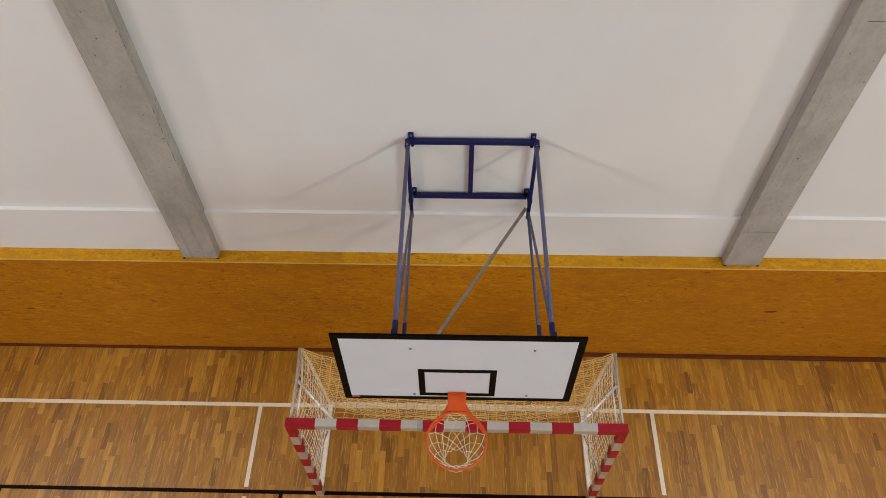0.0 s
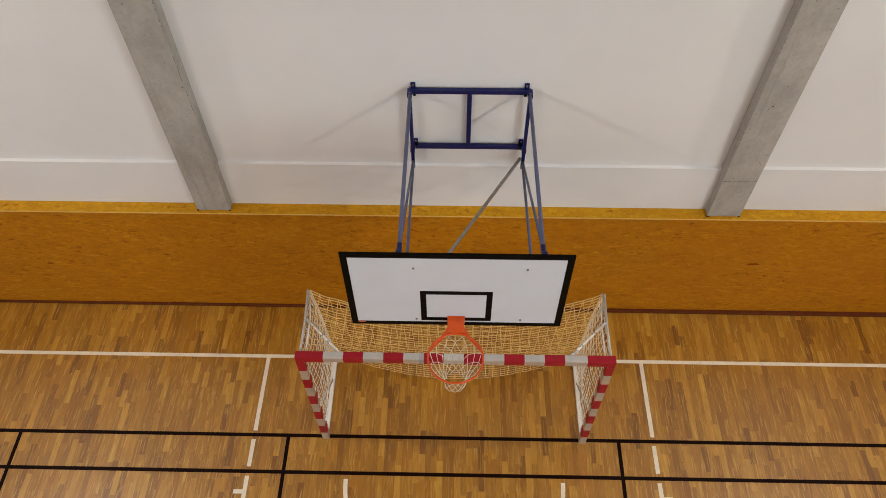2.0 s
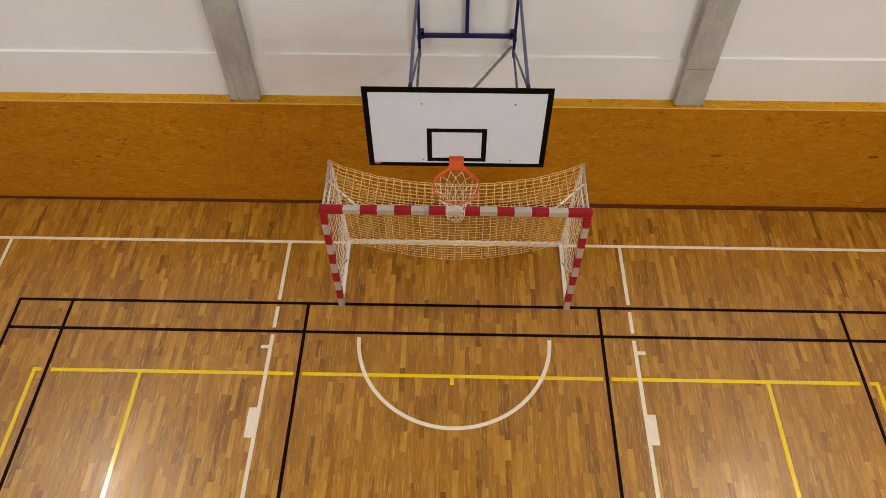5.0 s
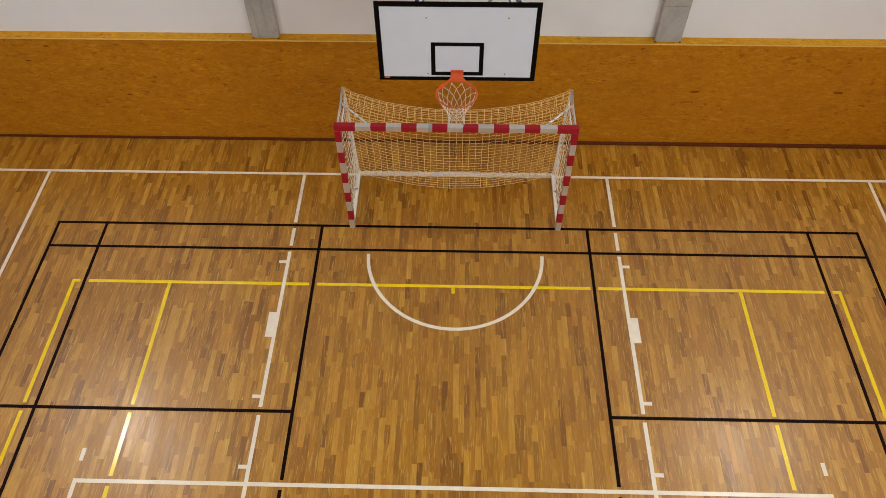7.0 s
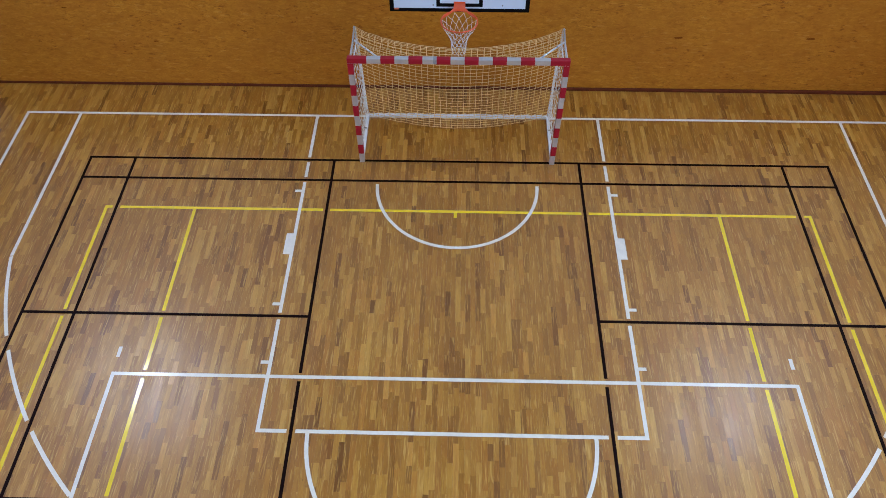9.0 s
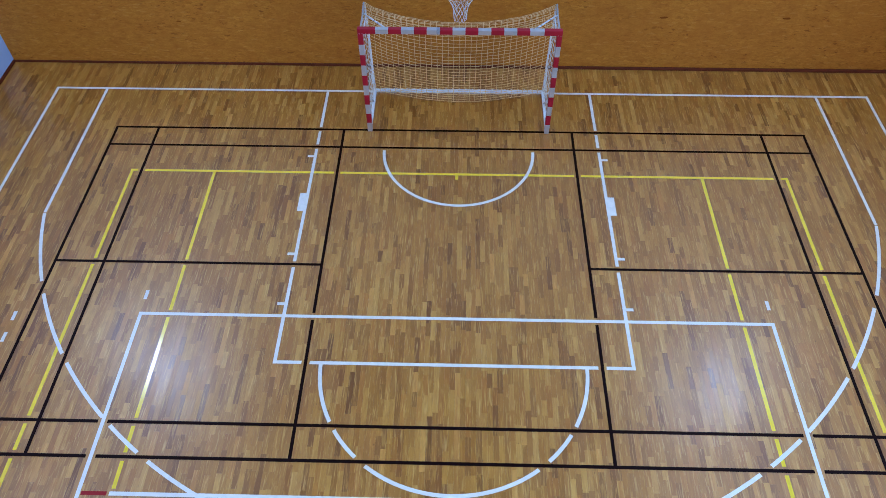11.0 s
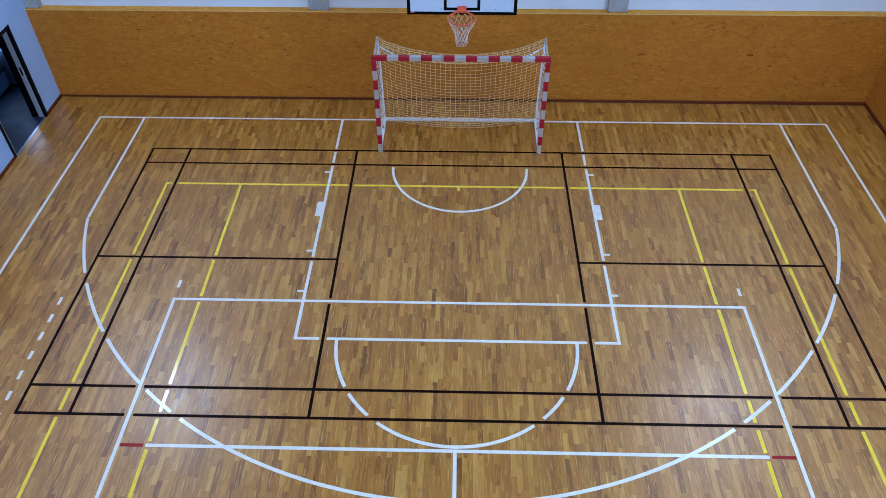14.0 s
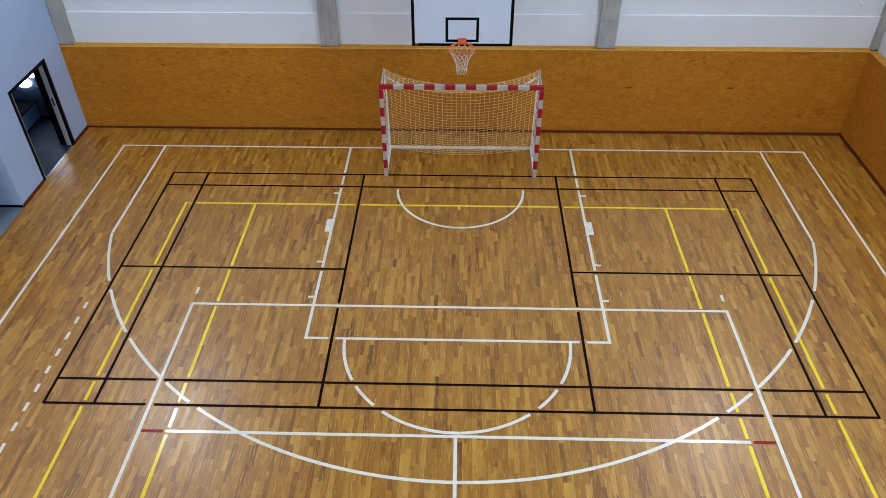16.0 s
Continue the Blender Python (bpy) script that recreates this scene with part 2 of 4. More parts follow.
LINE_BLACK = mat_line("black_court_paint", (0.009, 0.003, 0.003), 0.5, spec=0.06)
LINE_YELLOW = mat_line("yellow_court_paint", (0.84, 0.61, 0.008), 0.17, spec=0.8)
LINE_RED = mat_line("red_court_paint", (0.26, 0.008, 0.008), 0.35, spec=0.2)
STEEL_BLUE = mat_varnish("blue_enamel", (0.003, 0.008, 0.085), 0.32, var=0.05, spec=0.35)
# blue enamel paled in colour to hold the overhead glare on glossy tubes
STEEL_BLUE_GLARE = mat_varnish("glare_blue_enamel", (0.085, 0.100, 0.200), 0.34, var=0.15)
GALV = mat_varnish("galvanised_steel", (0.34, 0.33, 0.31), 0.42, 0.75, 0.3, 30)
BOARD_WHITE = mat_varnish("white_laminate", (0.610, 0.665, 0.760), 0.4, var=0.04, scale=3)
BOARD_BLACK = mat_varnish("black_border_paint", (0.003, 0.003, 0.003), 0.5, var=0.2, spec=0.06)
ORANGE = mat_varnish("orange_enamel", (0.70, 0.088, 0.009), 0.36, var=0.15)
NET_WHITE = mat_varnish("white_net_cord", (0.78, 0.75, 0.66), 0.8, var=0.12, scale=30)
NET_CREAM = mat_varnish("cream_net_cord", (0.80, 0.54, 0.21), 0.8, var=0.2, scale=8)
GOAL_WHITE = mat_varnish("bare_aluminium", (0.66, 0.65, 0.64), 0.40, 0.72, 0.12, 8)
GOAL_RED = mat_varnish("red_foil", (0.33, 0.006, 0.018), 0.42, var=0.12, scale=8, spec=0.3)
TUBE_WHITE = mat_varnish("white_powder_coat", (0.80, 0.80, 0.79), 0.35, var=0.1)
ALU = mat_varnish("bright_aluminium", (0.80, 0.80, 0.79), 0.28, 0.55, 0.1)
SIDE_TUBE = mat_varnish("dull_zinc_tube", (0.52, 0.50, 0.47), 0.45, 0.25, 0.2, 20)
SCUFF = mat_varnish("scuffed_aluminium", (0.44, 0.45, 0.47), 0.5, 0.4, 0.3, 40)
BLACK_STEEL = mat_varnish("black_steel", (0.003, 0.004, 0.006), 0.45, var=0.2, spec=0.08)
# the side room's dimness is put into its wall and floor colours
DIM_ROOM_WALL = mat_paint("dimmed_room_paint", (0.040, 0.060, 0.110))
DIM_ROOM_FLOOR = mat_varnish("dimmed_blue_grey_vinyl", (0.010, 0.020, 0.055), 0.55, var=0.3, scale=3)
THRESHOLD = mat_varnish("brushed_threshold", (0.42, 0.42, 0.43), 0.3, 0.8)
JAMB = mat_varnish("pale_grey_jamb", (0.40, 0.40, 0.43), 0.5, var=0.06)
LABEL_RED = mat_varnish("orange_label", (0.62, 0.16, 0.06), 0.5)
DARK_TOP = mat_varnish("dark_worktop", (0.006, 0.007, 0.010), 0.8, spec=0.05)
# pale cabinet darkened in colour to carry the dimness of the room
DIM_CABINET = mat_varnish("dimmed_cabinet_front", (0.10, 0.15, 0.26), 0.4, var=0.05)
GLASS = Mat("window_glass", 0.02, colour=(1, 1, 1))
GLASS.b.inputs["Transmission Weight"].default_value = 1.0
GLASS = GLASS.m
GLOW = mat_glow("lit_diffuser", (0.95, 0.98, 1.0), 9.0)
ROOM_GLOW = mat_glow("lit_room_diffuser", (0.92, 0.97, 1.0), 30.0)


# ---- mesh tools ----
def mesh_of(name, bm, material):
    me = bpy.data.meshes.new(name)
    bm.to_mesh(me)
    bm.free()
    me.materials.append(material)
    return me


def part(name, bm, material, parent, label="", smooth=False):
    """One mesh object under a thing or a part."""
    me = mesh_of(name, bm, material)
    if smooth:
        for p in me.polygons:
            p.use_smooth = True
    ob = new(name, me)
    ob.parent = parent
    if parent is not None:
        ob.matrix_parent_inverse = parent.matrix_world.inverted() if parent.matrix_world else Matrix()
    if label:
        tagged(ob, label)
    return ob


def thing(name, at, label, category, group="", kind=""):
    ob = new(name)
    ob.empty_display_size = 0.1
    ob.location = at
    ob.matrix_world = Matrix.Translation(at)
    return tagged(ob, label, category, group, kind)


def box(x0, x1, y0, y1, z0, z1, bevel=0.0, bm=None):
    b = bmesh.new()
    bmesh.ops.create_cube(b, size=1.0)
    for v in b.verts:
        v.co = Vector((x0 + (v.co.x + 0.5) * (x1 - x0), y0 + (v.co.y + 0.5) * (y1 - y0), z0 + (v.co.z + 0.5) * (z1 - z0)))
    if bevel:
        bmesh.ops.bevel(b, geom=b.edges[:], offset=bevel, segments=2, affect="EDGES", profile=0.6)
    if bm is None:
        return b
    join(bm, b)
    return bm


def join(bm, other):
    """Adds the faces of other to bm and frees other."""
    seen = {}
    for v in other.verts:
        seen[v] = bm.verts.new(v.co)
    for f in other.faces:
        bm.faces.new([seen[v] for v in f.verts])
    other.free()
    return bm


def tube(pts, r, sides=8, bm=None, closed=False):
    """A round tube along points."""
    bm = bm or bmesh.new()
    pts = [Vector(p) for p in pts]
    n = len(pts)
    rings = []
    up = Vector((0.13, 0.31, 0.94)).normalized()
    for i, p in enumerate(pts):
        if closed:
            d = pts[(i + 1) % n] - pts[i - 1]
        else:
            d = pts[min(i + 1, n - 1)] - pts[max(i - 1, 0)]
        d.normalize()
        u = d.cross(up)
        if u.length < 0.05:
            u = d.cross(Vector((1, 0, 0)))
        u.normalize()
        w = d.cross(u)
        rings.append([bm.verts.new(p + r * (math.cos(2 * math.pi * k / sides) * u + math.sin(2 * math.pi * k / sides) * w)) for k in range(sides)])
    for i in range(n if closed else n - 1):
        a, b = rings[i], rings[(i + 1) % n]
        for k in range(sides):
            bm.faces.new((a[k], a[(k + 1) % sides], b[(k + 1) % sides], b[k]))
    if not closed and sides > 3:
        bm.faces.new(rings[0][::-1])
        bm.faces.new(rings[-1])
    return bm


def bar(a, b, w, h, bevel=0.004):
    """A square bar from a to b: w across, h in its upright direction."""
    a, b = Vector(a), Vector(b)
    length = (b - a).length
    bm = box(-w / 2, w / 2, -h / 2, h / 2, 0, length, bevel)
    z = (b - a).normalized()
    ref = Vector((0, 0, 1)) if abs(z.z) < 0.9 else Vector((0, 1, 0))
    x = ref.cross(z).normalized()
    y = z.cross(x)
    m = Matrix((x, y, z)).transposed().to_4x4()
    m.translation = a
    bm.transform(m)
    return bm


def bolt_head(at, axis, r=0.012, h=0.008):
    z = Vector(axis).normalized()
    bm = bmesh.new()
    bmesh.ops.create_cone(bm, cap_ends=True, segments=6, radius1=r, radius2=r * 0.85, depth=h)
    bm.transform(Matrix.Translation(at) @ z.to_track_quat("Z", "Y").to_matrix().to_4x4())
    return bm


def setting(name, bm, material, label, category):
    return tagged(part(name, bm, material, None), label, category, kind="structure")


# ---- walls, ceiling ----
OSB_Y, OSB_TOP = 0.812, 2.000
BAND_Y, WALL_Y = 0.948, 0.985


def sloped_cap(x0, x1, y0, y1, z0, rise, thick):
    """A cap board that rises a little towards the wall."""
    bm = bmesh.new()
    v = [bm.verts.new(p) for p in ((x0, y0, z0 - thick), (x1, y0, z0 - thick), (x1, y1, z0 - thick), (x0, y1, z0 - thick),
                                    (x0, y0, z0), (x1, y0, z0), (x1, y1, z0 + rise), (x0, y1, z0 + rise))]
    for f in ((0, 3, 2, 1), (4, 5, 6, 7), (0, 1, 5, 4), (1, 2, 6, 5), (2, 3, 7, 6), (3, 0, 4, 7)):
        bm.faces.new([v[i] for i in f])
    return bm


def wall_end():
    w = setting("wall_north", box(-9.1, 9.1, WALL_Y, 1.35, 0.0, HALL_TOP), WHITE_WALL, "white painted end wall of the sports hall", "wall")
    part("lower_panel", box(-9.0, 9.0, BAND_Y, WALL_Y - 0.001, 1.9, 2.655), WHITE_WALL, w, "slightly proud white lower wall band")
    part("band_ledge", sloped_cap(-9.0, 9.0, BAND_Y, WALL_Y - 0.001, 2.682, 0.010, 0.026), WHITE_WALL, w, "white sloping top ledge of the wall band")
    osb = setting("wall_panelling", box(-8.65, 8.60, OSB_Y, BAND_Y - 0.001, 0.02, OSB_TOP - 0.022), OSB, "ochre strand board panelling along the end wall", "wall panelling")
    part("cap_board", sloped_cap(-8.65, 8.60, OSB_Y - 0.004, BAND_Y - 0.001, OSB_TOP, 0.014, 0.021), OSB_RAW_LIT, osb, "strand board cap ledge, overhead light put into its tint")
    part("cap_edge", box(-8.65, 8.60, OSB_Y - 0.0075, OSB_Y - 0.005, OSB_TOP - 0.020, OSB_TOP - 0.001), OSB_EDGE, osb, "pale sawn front edge of the ledge")
    for kx, kz, kw in ((3.68, 1.12, 0.075), (5.87, 1.125, 0.08), (-0.29, 1.15, 0.022), (-5.17, 0.94, 0.05), (-6.12, 1.85, 0.05), (-6.5, 1.58, 0.045)):
        bm = bmesh.new()
        bmesh.ops.create_icosphere(bm, subdivisions=2, radius=1.0)
        for v in bm.verts:
            j = 1 + 0.4 * noise.noise(v.co * 1.7 + Vector((kx, kz, 0)))
            v.co = Vector((kx + v.co.x * kw * j, OSB_Y + v.co.y * 0.001, kz + v.co.z * kw * 0.28 * j))
        part("dark_flake", bm, KNOT, osb, "dark bark flake in the board")
    base = box(-8.645, 8.56, OSB_Y - 0.034, OSB_Y - 0.001, 0.003, 0.052, 0.004)
    for v in base.verts:
        if v.co.y < OSB_Y - 0.015:
            v.co.y -= 0.0028 * v.co.x
    setting("baseboard_north", base, BASEBOARD, "dark brown wooden baseboard under the panelling", "baseboard")


def wall_with_holes(name, x0, x1, holes, y0, y1, top, material, label):
    """A wall along y with door openings (y0, y1, height) cut through it."""
    bm = bmesh.new()
    y = y0
    for a, b, h in sorted(holes):
        box(x0, x1, y, a, 0, top, bm=bm)
        box(x0, x1, a, b, h, top, bm=bm)
        y = b
    box(x0, x1, y, y1, 0, top, bm=bm)
    return setting(name, bm, material, label, "wall")


DOOR = (-1.44, 0.08, 1.97)
PASSAGE = (-4.10, -2.36, 2.30)


def wall_left():
    wall_with_holes("wall_west", HALL_W - 0.30, HALL_W, [DOOR, PASSAGE], HALL_S, 0.947, HALL_TOP, DAYLIT_WALL, "white painted side wall with door openings, cool daylight put into its colour")
    for y0, y1 in ((0.10, OSB_Y - 0.02), (PASSAGE[1] + 0.005, DOOR[0] - 0.01), (HALL_S, PASSAGE[0] - 0.005)):
        setting("baseboard_west", box(HALL_W + 0.001, HALL_W + 0.018, y0, y1, 0.003, 0.07, 0.004), BASEBOARD, "brown wooden baseboard along the white wall", "baseboard")


def wall_right():
    ya, yb, za, zb = WINDOW
    bm = box(8.74, 9.1, HALL_S, 0.947, 0.0, za)
    box(8.74, 9.1, HALL_S, 0.947, zb, HALL_TOP, bm=bm)
    box(8.74, 9.1, HALL_S, ya, za, zb, bm=bm)
    box(8.74, 9.1, yb, 0.947, za, zb, bm=bm)
    win = setting("window_1", box(8.90, 8.96, ya, yb, za, za + 0.06, 0.004), TUBE_WHITE, "high white-framed window band in the side wall", "window")
    part("window_frame", box(8.90, 8.96, ya, yb, zb - 0.06, zb, 0.004), TUBE_WHITE, win)
    for k in range(7):
        y = ya + (yb - ya - 0.06) * k / 6
        part("window_frame", box(8.90, 8.96, y, y + 0.06, za + 0.061, zb - 0.061, 0.004), TUBE_WHITE, win)
        if k < 6:
            pane = part("pane", box(8.927, 8.933, y + 0.061, y + (yb - ya - 0.06) / 6 - 0.001, za + 0.061, zb - 0.061), GLASS, win)
            pane.visible_shadow = False
    w = setting("wall_east", bm, WHITE_WALL, "white painted side wall above the panelling", "wall")
    osb = setting("side_panelling", box(8.58, 8.739, HALL_S, OSB_Y - 0.001, 0.02, OSB_TOP - 0.022), OSB, "ochre strand board panelling along the side wall", "wall panelling")
    part("cap_board", box(8.576, 8.739, HALL_S, OSB_Y - 0.005, OSB_TOP - 0.021, OSB_TOP, 0.002), OSB_RAW_LIT, osb, "strand board cap ledge, overhead light put into its tint")
    part("cap_edge", box(8.572, 8.575, HALL_S, OSB_Y - 0.01, OSB_TOP - 0.020, OSB_TOP - 0.001), OSB_EDGE, osb, "pale sawn front edge of the ledge")
    setting("baseboard_east", box(8.562, 8.579, HALL_S, OSB_Y - 0.02, 0.003, 0.075, 0.004), BASEBOARD, "dark brown wooden baseboard under the panelling", "baseboard")


def pilaster(x0, x1, y0, label, cracks=(), chips=(), worn=()):
    """A column with a bevelled, lightly worn front; worn: (edge x, z0, z1) runs of broken arris."""
    ob = part("pilaster", box(x0, x1, y0, WALL_Y - 0.001, OSB_TOP + 0.026, HALL_TOP, 0.010), CONCRETE, None)
    tagged(ob, label, "pilaster", "concrete pilasters")
    foot = part("foot", box(x0 + 0.004, x1 - 0.004, y0 + 0.002, BAND_Y - 0.002, OSB_TOP + 0.013, OSB_TOP + 0.0255), CONCRETE, ob)
    for x in (x0 + 0.012, x1 - 0.012):
        part("shim", box(x - 0.012, x + 0.012, y0 - 0.006, y0 + 0.004, OSB_TOP + 0.004, OSB_TOP + 0.020, 0.003), DARK_CRACK, foot, "black packing shim")
    for z, f0, f1 in cracks:
        w = x1 - x0
        pts = [(x0 + w * (f0 + (f1 - f0) * k / 12), y0 + 0.0012, z + 0.004 * noise.noise(Vector((k * 0.9, z, 1.0)))) for k in range(13)]
        part("crack", tube(pts, 0.0028, 5), DARK_CRACK, ob, "thin dark crack line")
    for cx, cz, r in chips:
        bm = bmesh.new()
        bmesh.ops.create_icosphere(bm, subdivisions=2, radius=1.0)
        for v in bm.verts:
            j = 1 + 0.35 * noise.noise(v.co * 2.1 + Vector((cx, cz, 0)))
            v.co = Vector((cx + v.co.x * r * j, y0 + 0.002 + v.co.y * 0.003, cz + v.co.z * r * 0.6 * j))
        part("chip", bm, DARK_CRACK, ob, "small dark chip")
    for ex, z0, z1 in worn:
        n = 14
        pts = [(ex + 0.004 * noise.noise(Vector((k * 1.3, z0, 2.0))), y0 + 0.004 + 0.003 * noise.noise(Vector((k * 1.1, z0, 7.0))), z0 + (z1 - z0) * k / n) for k in range(n + 1)]
        part("broken_edge", tube(pts, 0.0022, 5), WORN_EDGE, ob, "dark broken column edge")
    return ob


def wall_sensor():
    """A small round-edged box high on the end wall."""
    w = thing("wall_sensor", (8.114, WALL_Y, 2.94), "small white sensor box high on the end wall", "sensor")
    part("housing", box(8.085, 8.143, WALL_Y - 0.036, WALL_Y - 0.001, 2.905, 2.985, 0.008), TUBE_WHITE, w)
    part("lens", box(8.098, 8.130, WALL_Y - 0.041, WALL_Y - 0.0365, 2.915, 2.940, 0.002), JAMB, w, "pale grey lens")


wall_end()
wall_sensor()
wall_left()
wall_right()
setting("wall_south", box(-9.1, 9.1, HALL_S - 0.3, HALL_S, 0, HALL_TOP), WHITE_WALL, "white painted far end wall", "wall")
setting("ceiling", box(-9.1, 9.1, HALL_S - 0.3, 1.35, HALL_TOP, HALL_TOP + 0.2), CEILING, "plain grey ceiling of the hall", "ceiling")
pilaster(-2.993, -2.605, 0.840, "grey raw concrete pilaster standing on the panelling ledge", (), ((-2.69, 3.47, 0.012), (-2.63, 3.85, 0.012), (-2.80, 4.93, 0.012)), ((-2.608, 3.55, 3.80), (-2.608, 3.92, 4.22), (-2.609, 4.45, 4.62), (-2.608, 4.70, 4.98)))
pilaster(2.868, 3.246, 0.840, "grey raw concrete pilaster with a thin crack line", ((2.605, 0.02, 0.98), (5.14, 0.3, 1.0)), ((3.03, 3.68, 0.016), (3.0, 3.64, 0.008), (3.235, 2.42, 0.013)), ((2.872, 2.10, 2.35), (2.872, 3.10, 3.45), (2.872, 4.30, 4.75)))
pilaster(-8.64, -8.345, 0.840, "grey raw concrete corner pilaster beside the side wall")
pilaster(8.60, 8.735, 0.840, "narrow grey concrete pilaster in the hall corner")


def floodlight():
    """A floodlight that shines along its own -z axis."""
    f = thing("floodlight", (0, 0, 0), "grey metal floodlight on a ceiling drop rod", "floodlight", "floodlights")
    part("housing", box(-0.19, 0.19, -0.15, 0.15, 0.03, 0.13, 0.012), GALV, f)
    part("diffuser", box(-0.16, 0.16, -0.12, 0.12, 0.006, 0.029, 0.004), GLOW, f, "lit diffuser")
    for k in range(6):
        part("cooling_fin", box(-0.16 + 0.062 * k, -0.15 + 0.062 * k, -0.13, 0.13, 0.131, 0.17), GALV, f)
    return f


flood = floodlight()
for m in flood_poses[1:]:
    copy_thing(flood, m)
flood.matrix_basis = flood_poses[0]
for x, y, z, watts, colour in FLOODS:
    rod = thing("drop_rod", (x, y, z + 0.1), "thin steel rod holding a floodlight", "rod", "floodlight rods")
    part("rod", tube([(x, y, z + 0.10), (x, y, HALL_TOP)], 0.012, 8), GALV, rod)


# ---- floor markings ----
GAP = 0.03
YELLOW, BLACK, BASKET, VOLLEY = 0, 1, 2, 3
TOPS = (0.0020, 0.0028, 0.0036, 0.0044)
marks = []


def seg(which, a, b, w, name="line", material=None):
    marks.append([which, name, np.array([a, b], float), w, material])


def arc(which, c, r, a0, a1, w, name="arc", n=96):
    t = np.radians(np.linspace(a0, a1, n))
    marks.append([which, name, np.stack([c[0] + r * np.cos(t), c[1] + r * np.sin(t)], 1), w, None])


# basketball
BY = 0.03
seg(BASKET, (-7.535, BY), (7.535, BY), 0.05, "baseline")
for s in (-1, 1):
    seg(BASKET, (s * 7.51, BY - 0.025), (s * 7.51, -13.9), 0.05, "sideline")
    seg(BASKET, (s * 2.425, BY - 0.025), (s * 2.425, -5.775), 0.05, "lane_line")
    seg(BASKET, (s * 6.575, BY - 0.025), (s * 6.575, -3.13), 0.05, "corner_line")
    for y0, y1 in ((-1.72, -1.77), (-3.88, -3.93), (-4.81, -4.86)):
        seg(BASKET, (s * 2.45, (y0 + y1) / 2), (s * 2.555, (y0 + y1) / 2), 0.05, "lane_mark")
    seg(BASKET, (s * 2.50, -2.62), (s * 2.50, -3.02), 0.10, "lane_block")
seg(BASKET, (-2.45, -5.80), (2.45, -5.80), 0.05, "free_throw_line")
arc(BASKET, (0.0, -5.80), 1.795, 180, 360, 0.05, "free_throw_arc")
arc(BASKET, (0.02, -1.575), 1.275, 180, 360, 0.05, "no_charge_arc")
a3 = math.degrees(math.acos(6.575 / 6.745))
arc(BASKET, (0.0, -1.64), 6.745, 180 + a3, 360 - a3, 0.05, "three_point_arc", 200)
# volleyball
seg(VOLLEY, (-4.50, -5.045), (4.50, -5.045), 0.05, "end_line")
for s in (-1, 1):
    seg(VOLLEY, (s * 4.475, -5.02), (s * 4.475, -13.9), 0.05, "sideline")
    seg(VOLLEY, (s * 4.485, -4.64), (s * 4.485, -4.80), 0.05, "service_mark")
    seg(VOLLEY, (s * 4.13, -7.655), (s * 4.44, -7.655), 0.05, "red_mark", LINE_RED)
seg(VOLLEY, (-4.10, -7.655), (4.10, -7.655), 0.05, "attack_line")
seg(VOLLEY, (0.0, -7.68), (0.0, -10.6), 0.05, "centre_mark")
for k in range(13):
    y = -5.05 - 0.358 * k
    seg(VOLLEY, (-6.27, y), (-6.27, y - 0.155), 0.05, "dash")
# badminton
for s in (-1, 1):
    seg(BLACK, (s * 6.05, -1.03), (s * 6.05, -7.21), 0.045, "back_line")
    seg(BLACK, (s * 5.305, -1.05), (s * 5.305, -7.19), 0.045, "long_service_line")
    seg(BLACK, (s * 2.005, -1.05), (s * 2.005, -7.19), 0.045, "short_service_line")
    seg(BLACK, (s * 6.05, -4.105), (s * 2.005, -4.105), 0.045, "centre_line")
for y in (-1.05, -1.505, -6.72, -7.19):
    seg(BLACK, (-6.05, y), (6.05, y), 0.045, "side_line")
# tennis
seg(YELLOW, (-5.485, -2.135), (5.485, -2.135), 0.05, "base_line")
for s in (-1, 1):
    seg(YELLOW, (s * 5.46, -2.16), (s * 5.46, -13.9), 0.05, "doubles_line")
    seg(YELLOW, (s * 4.065, -2.16), (s * 4.065, -13.9), 0.05, "singles_line")
seg(YELLOW, (0.0, -2.16), (0.0, -2.26), 0.05, "centre_mark")


def walked(pts, step=0.01):
    d = np.r_[0, np.cumsum(np.linalg.norm(np.diff(pts, axis=0), axis=1))]
    s = np.linspace(0, d[-1], max(2, int(d[-1] / step)))
    return np.stack([np.interp(s, d, pts[:, 0]), np.interp(s, d, pts[:, 1])], 1)


def near(p, a, b):
    ab = b - a
    t = np.clip(((p - a) @ ab) / (ab @ ab), 0, 1)
    return np.linalg.norm(p - (a + t[:, None] * ab), axis=1)


def ribbon(pts, w, z):
    bm = bmesh.new()
    d = np.gradient(pts, axis=0)
    d /= np.linalg.norm(d, axis=1)[:, None]
    nrm = np.stack([-d[:, 1], d[:, 0]], 1) * w / 2
    rows = [(bm.verts.new((*(p + q), z)), bm.verts.new((*(p - q), z))) for p, q in zip(pts, nrm)]
    for (a, b), (c, e) in zip(rows, rows[1:]):
        bm.faces.new((a, b, e, c))
    bmesh.ops.recalc_face_normals(bm, faces=bm.faces[:])
    if bm.faces[0].normal.z < 0:
        bmesh.ops.reverse_faces(bm, faces=bm.faces[:])
    return bm


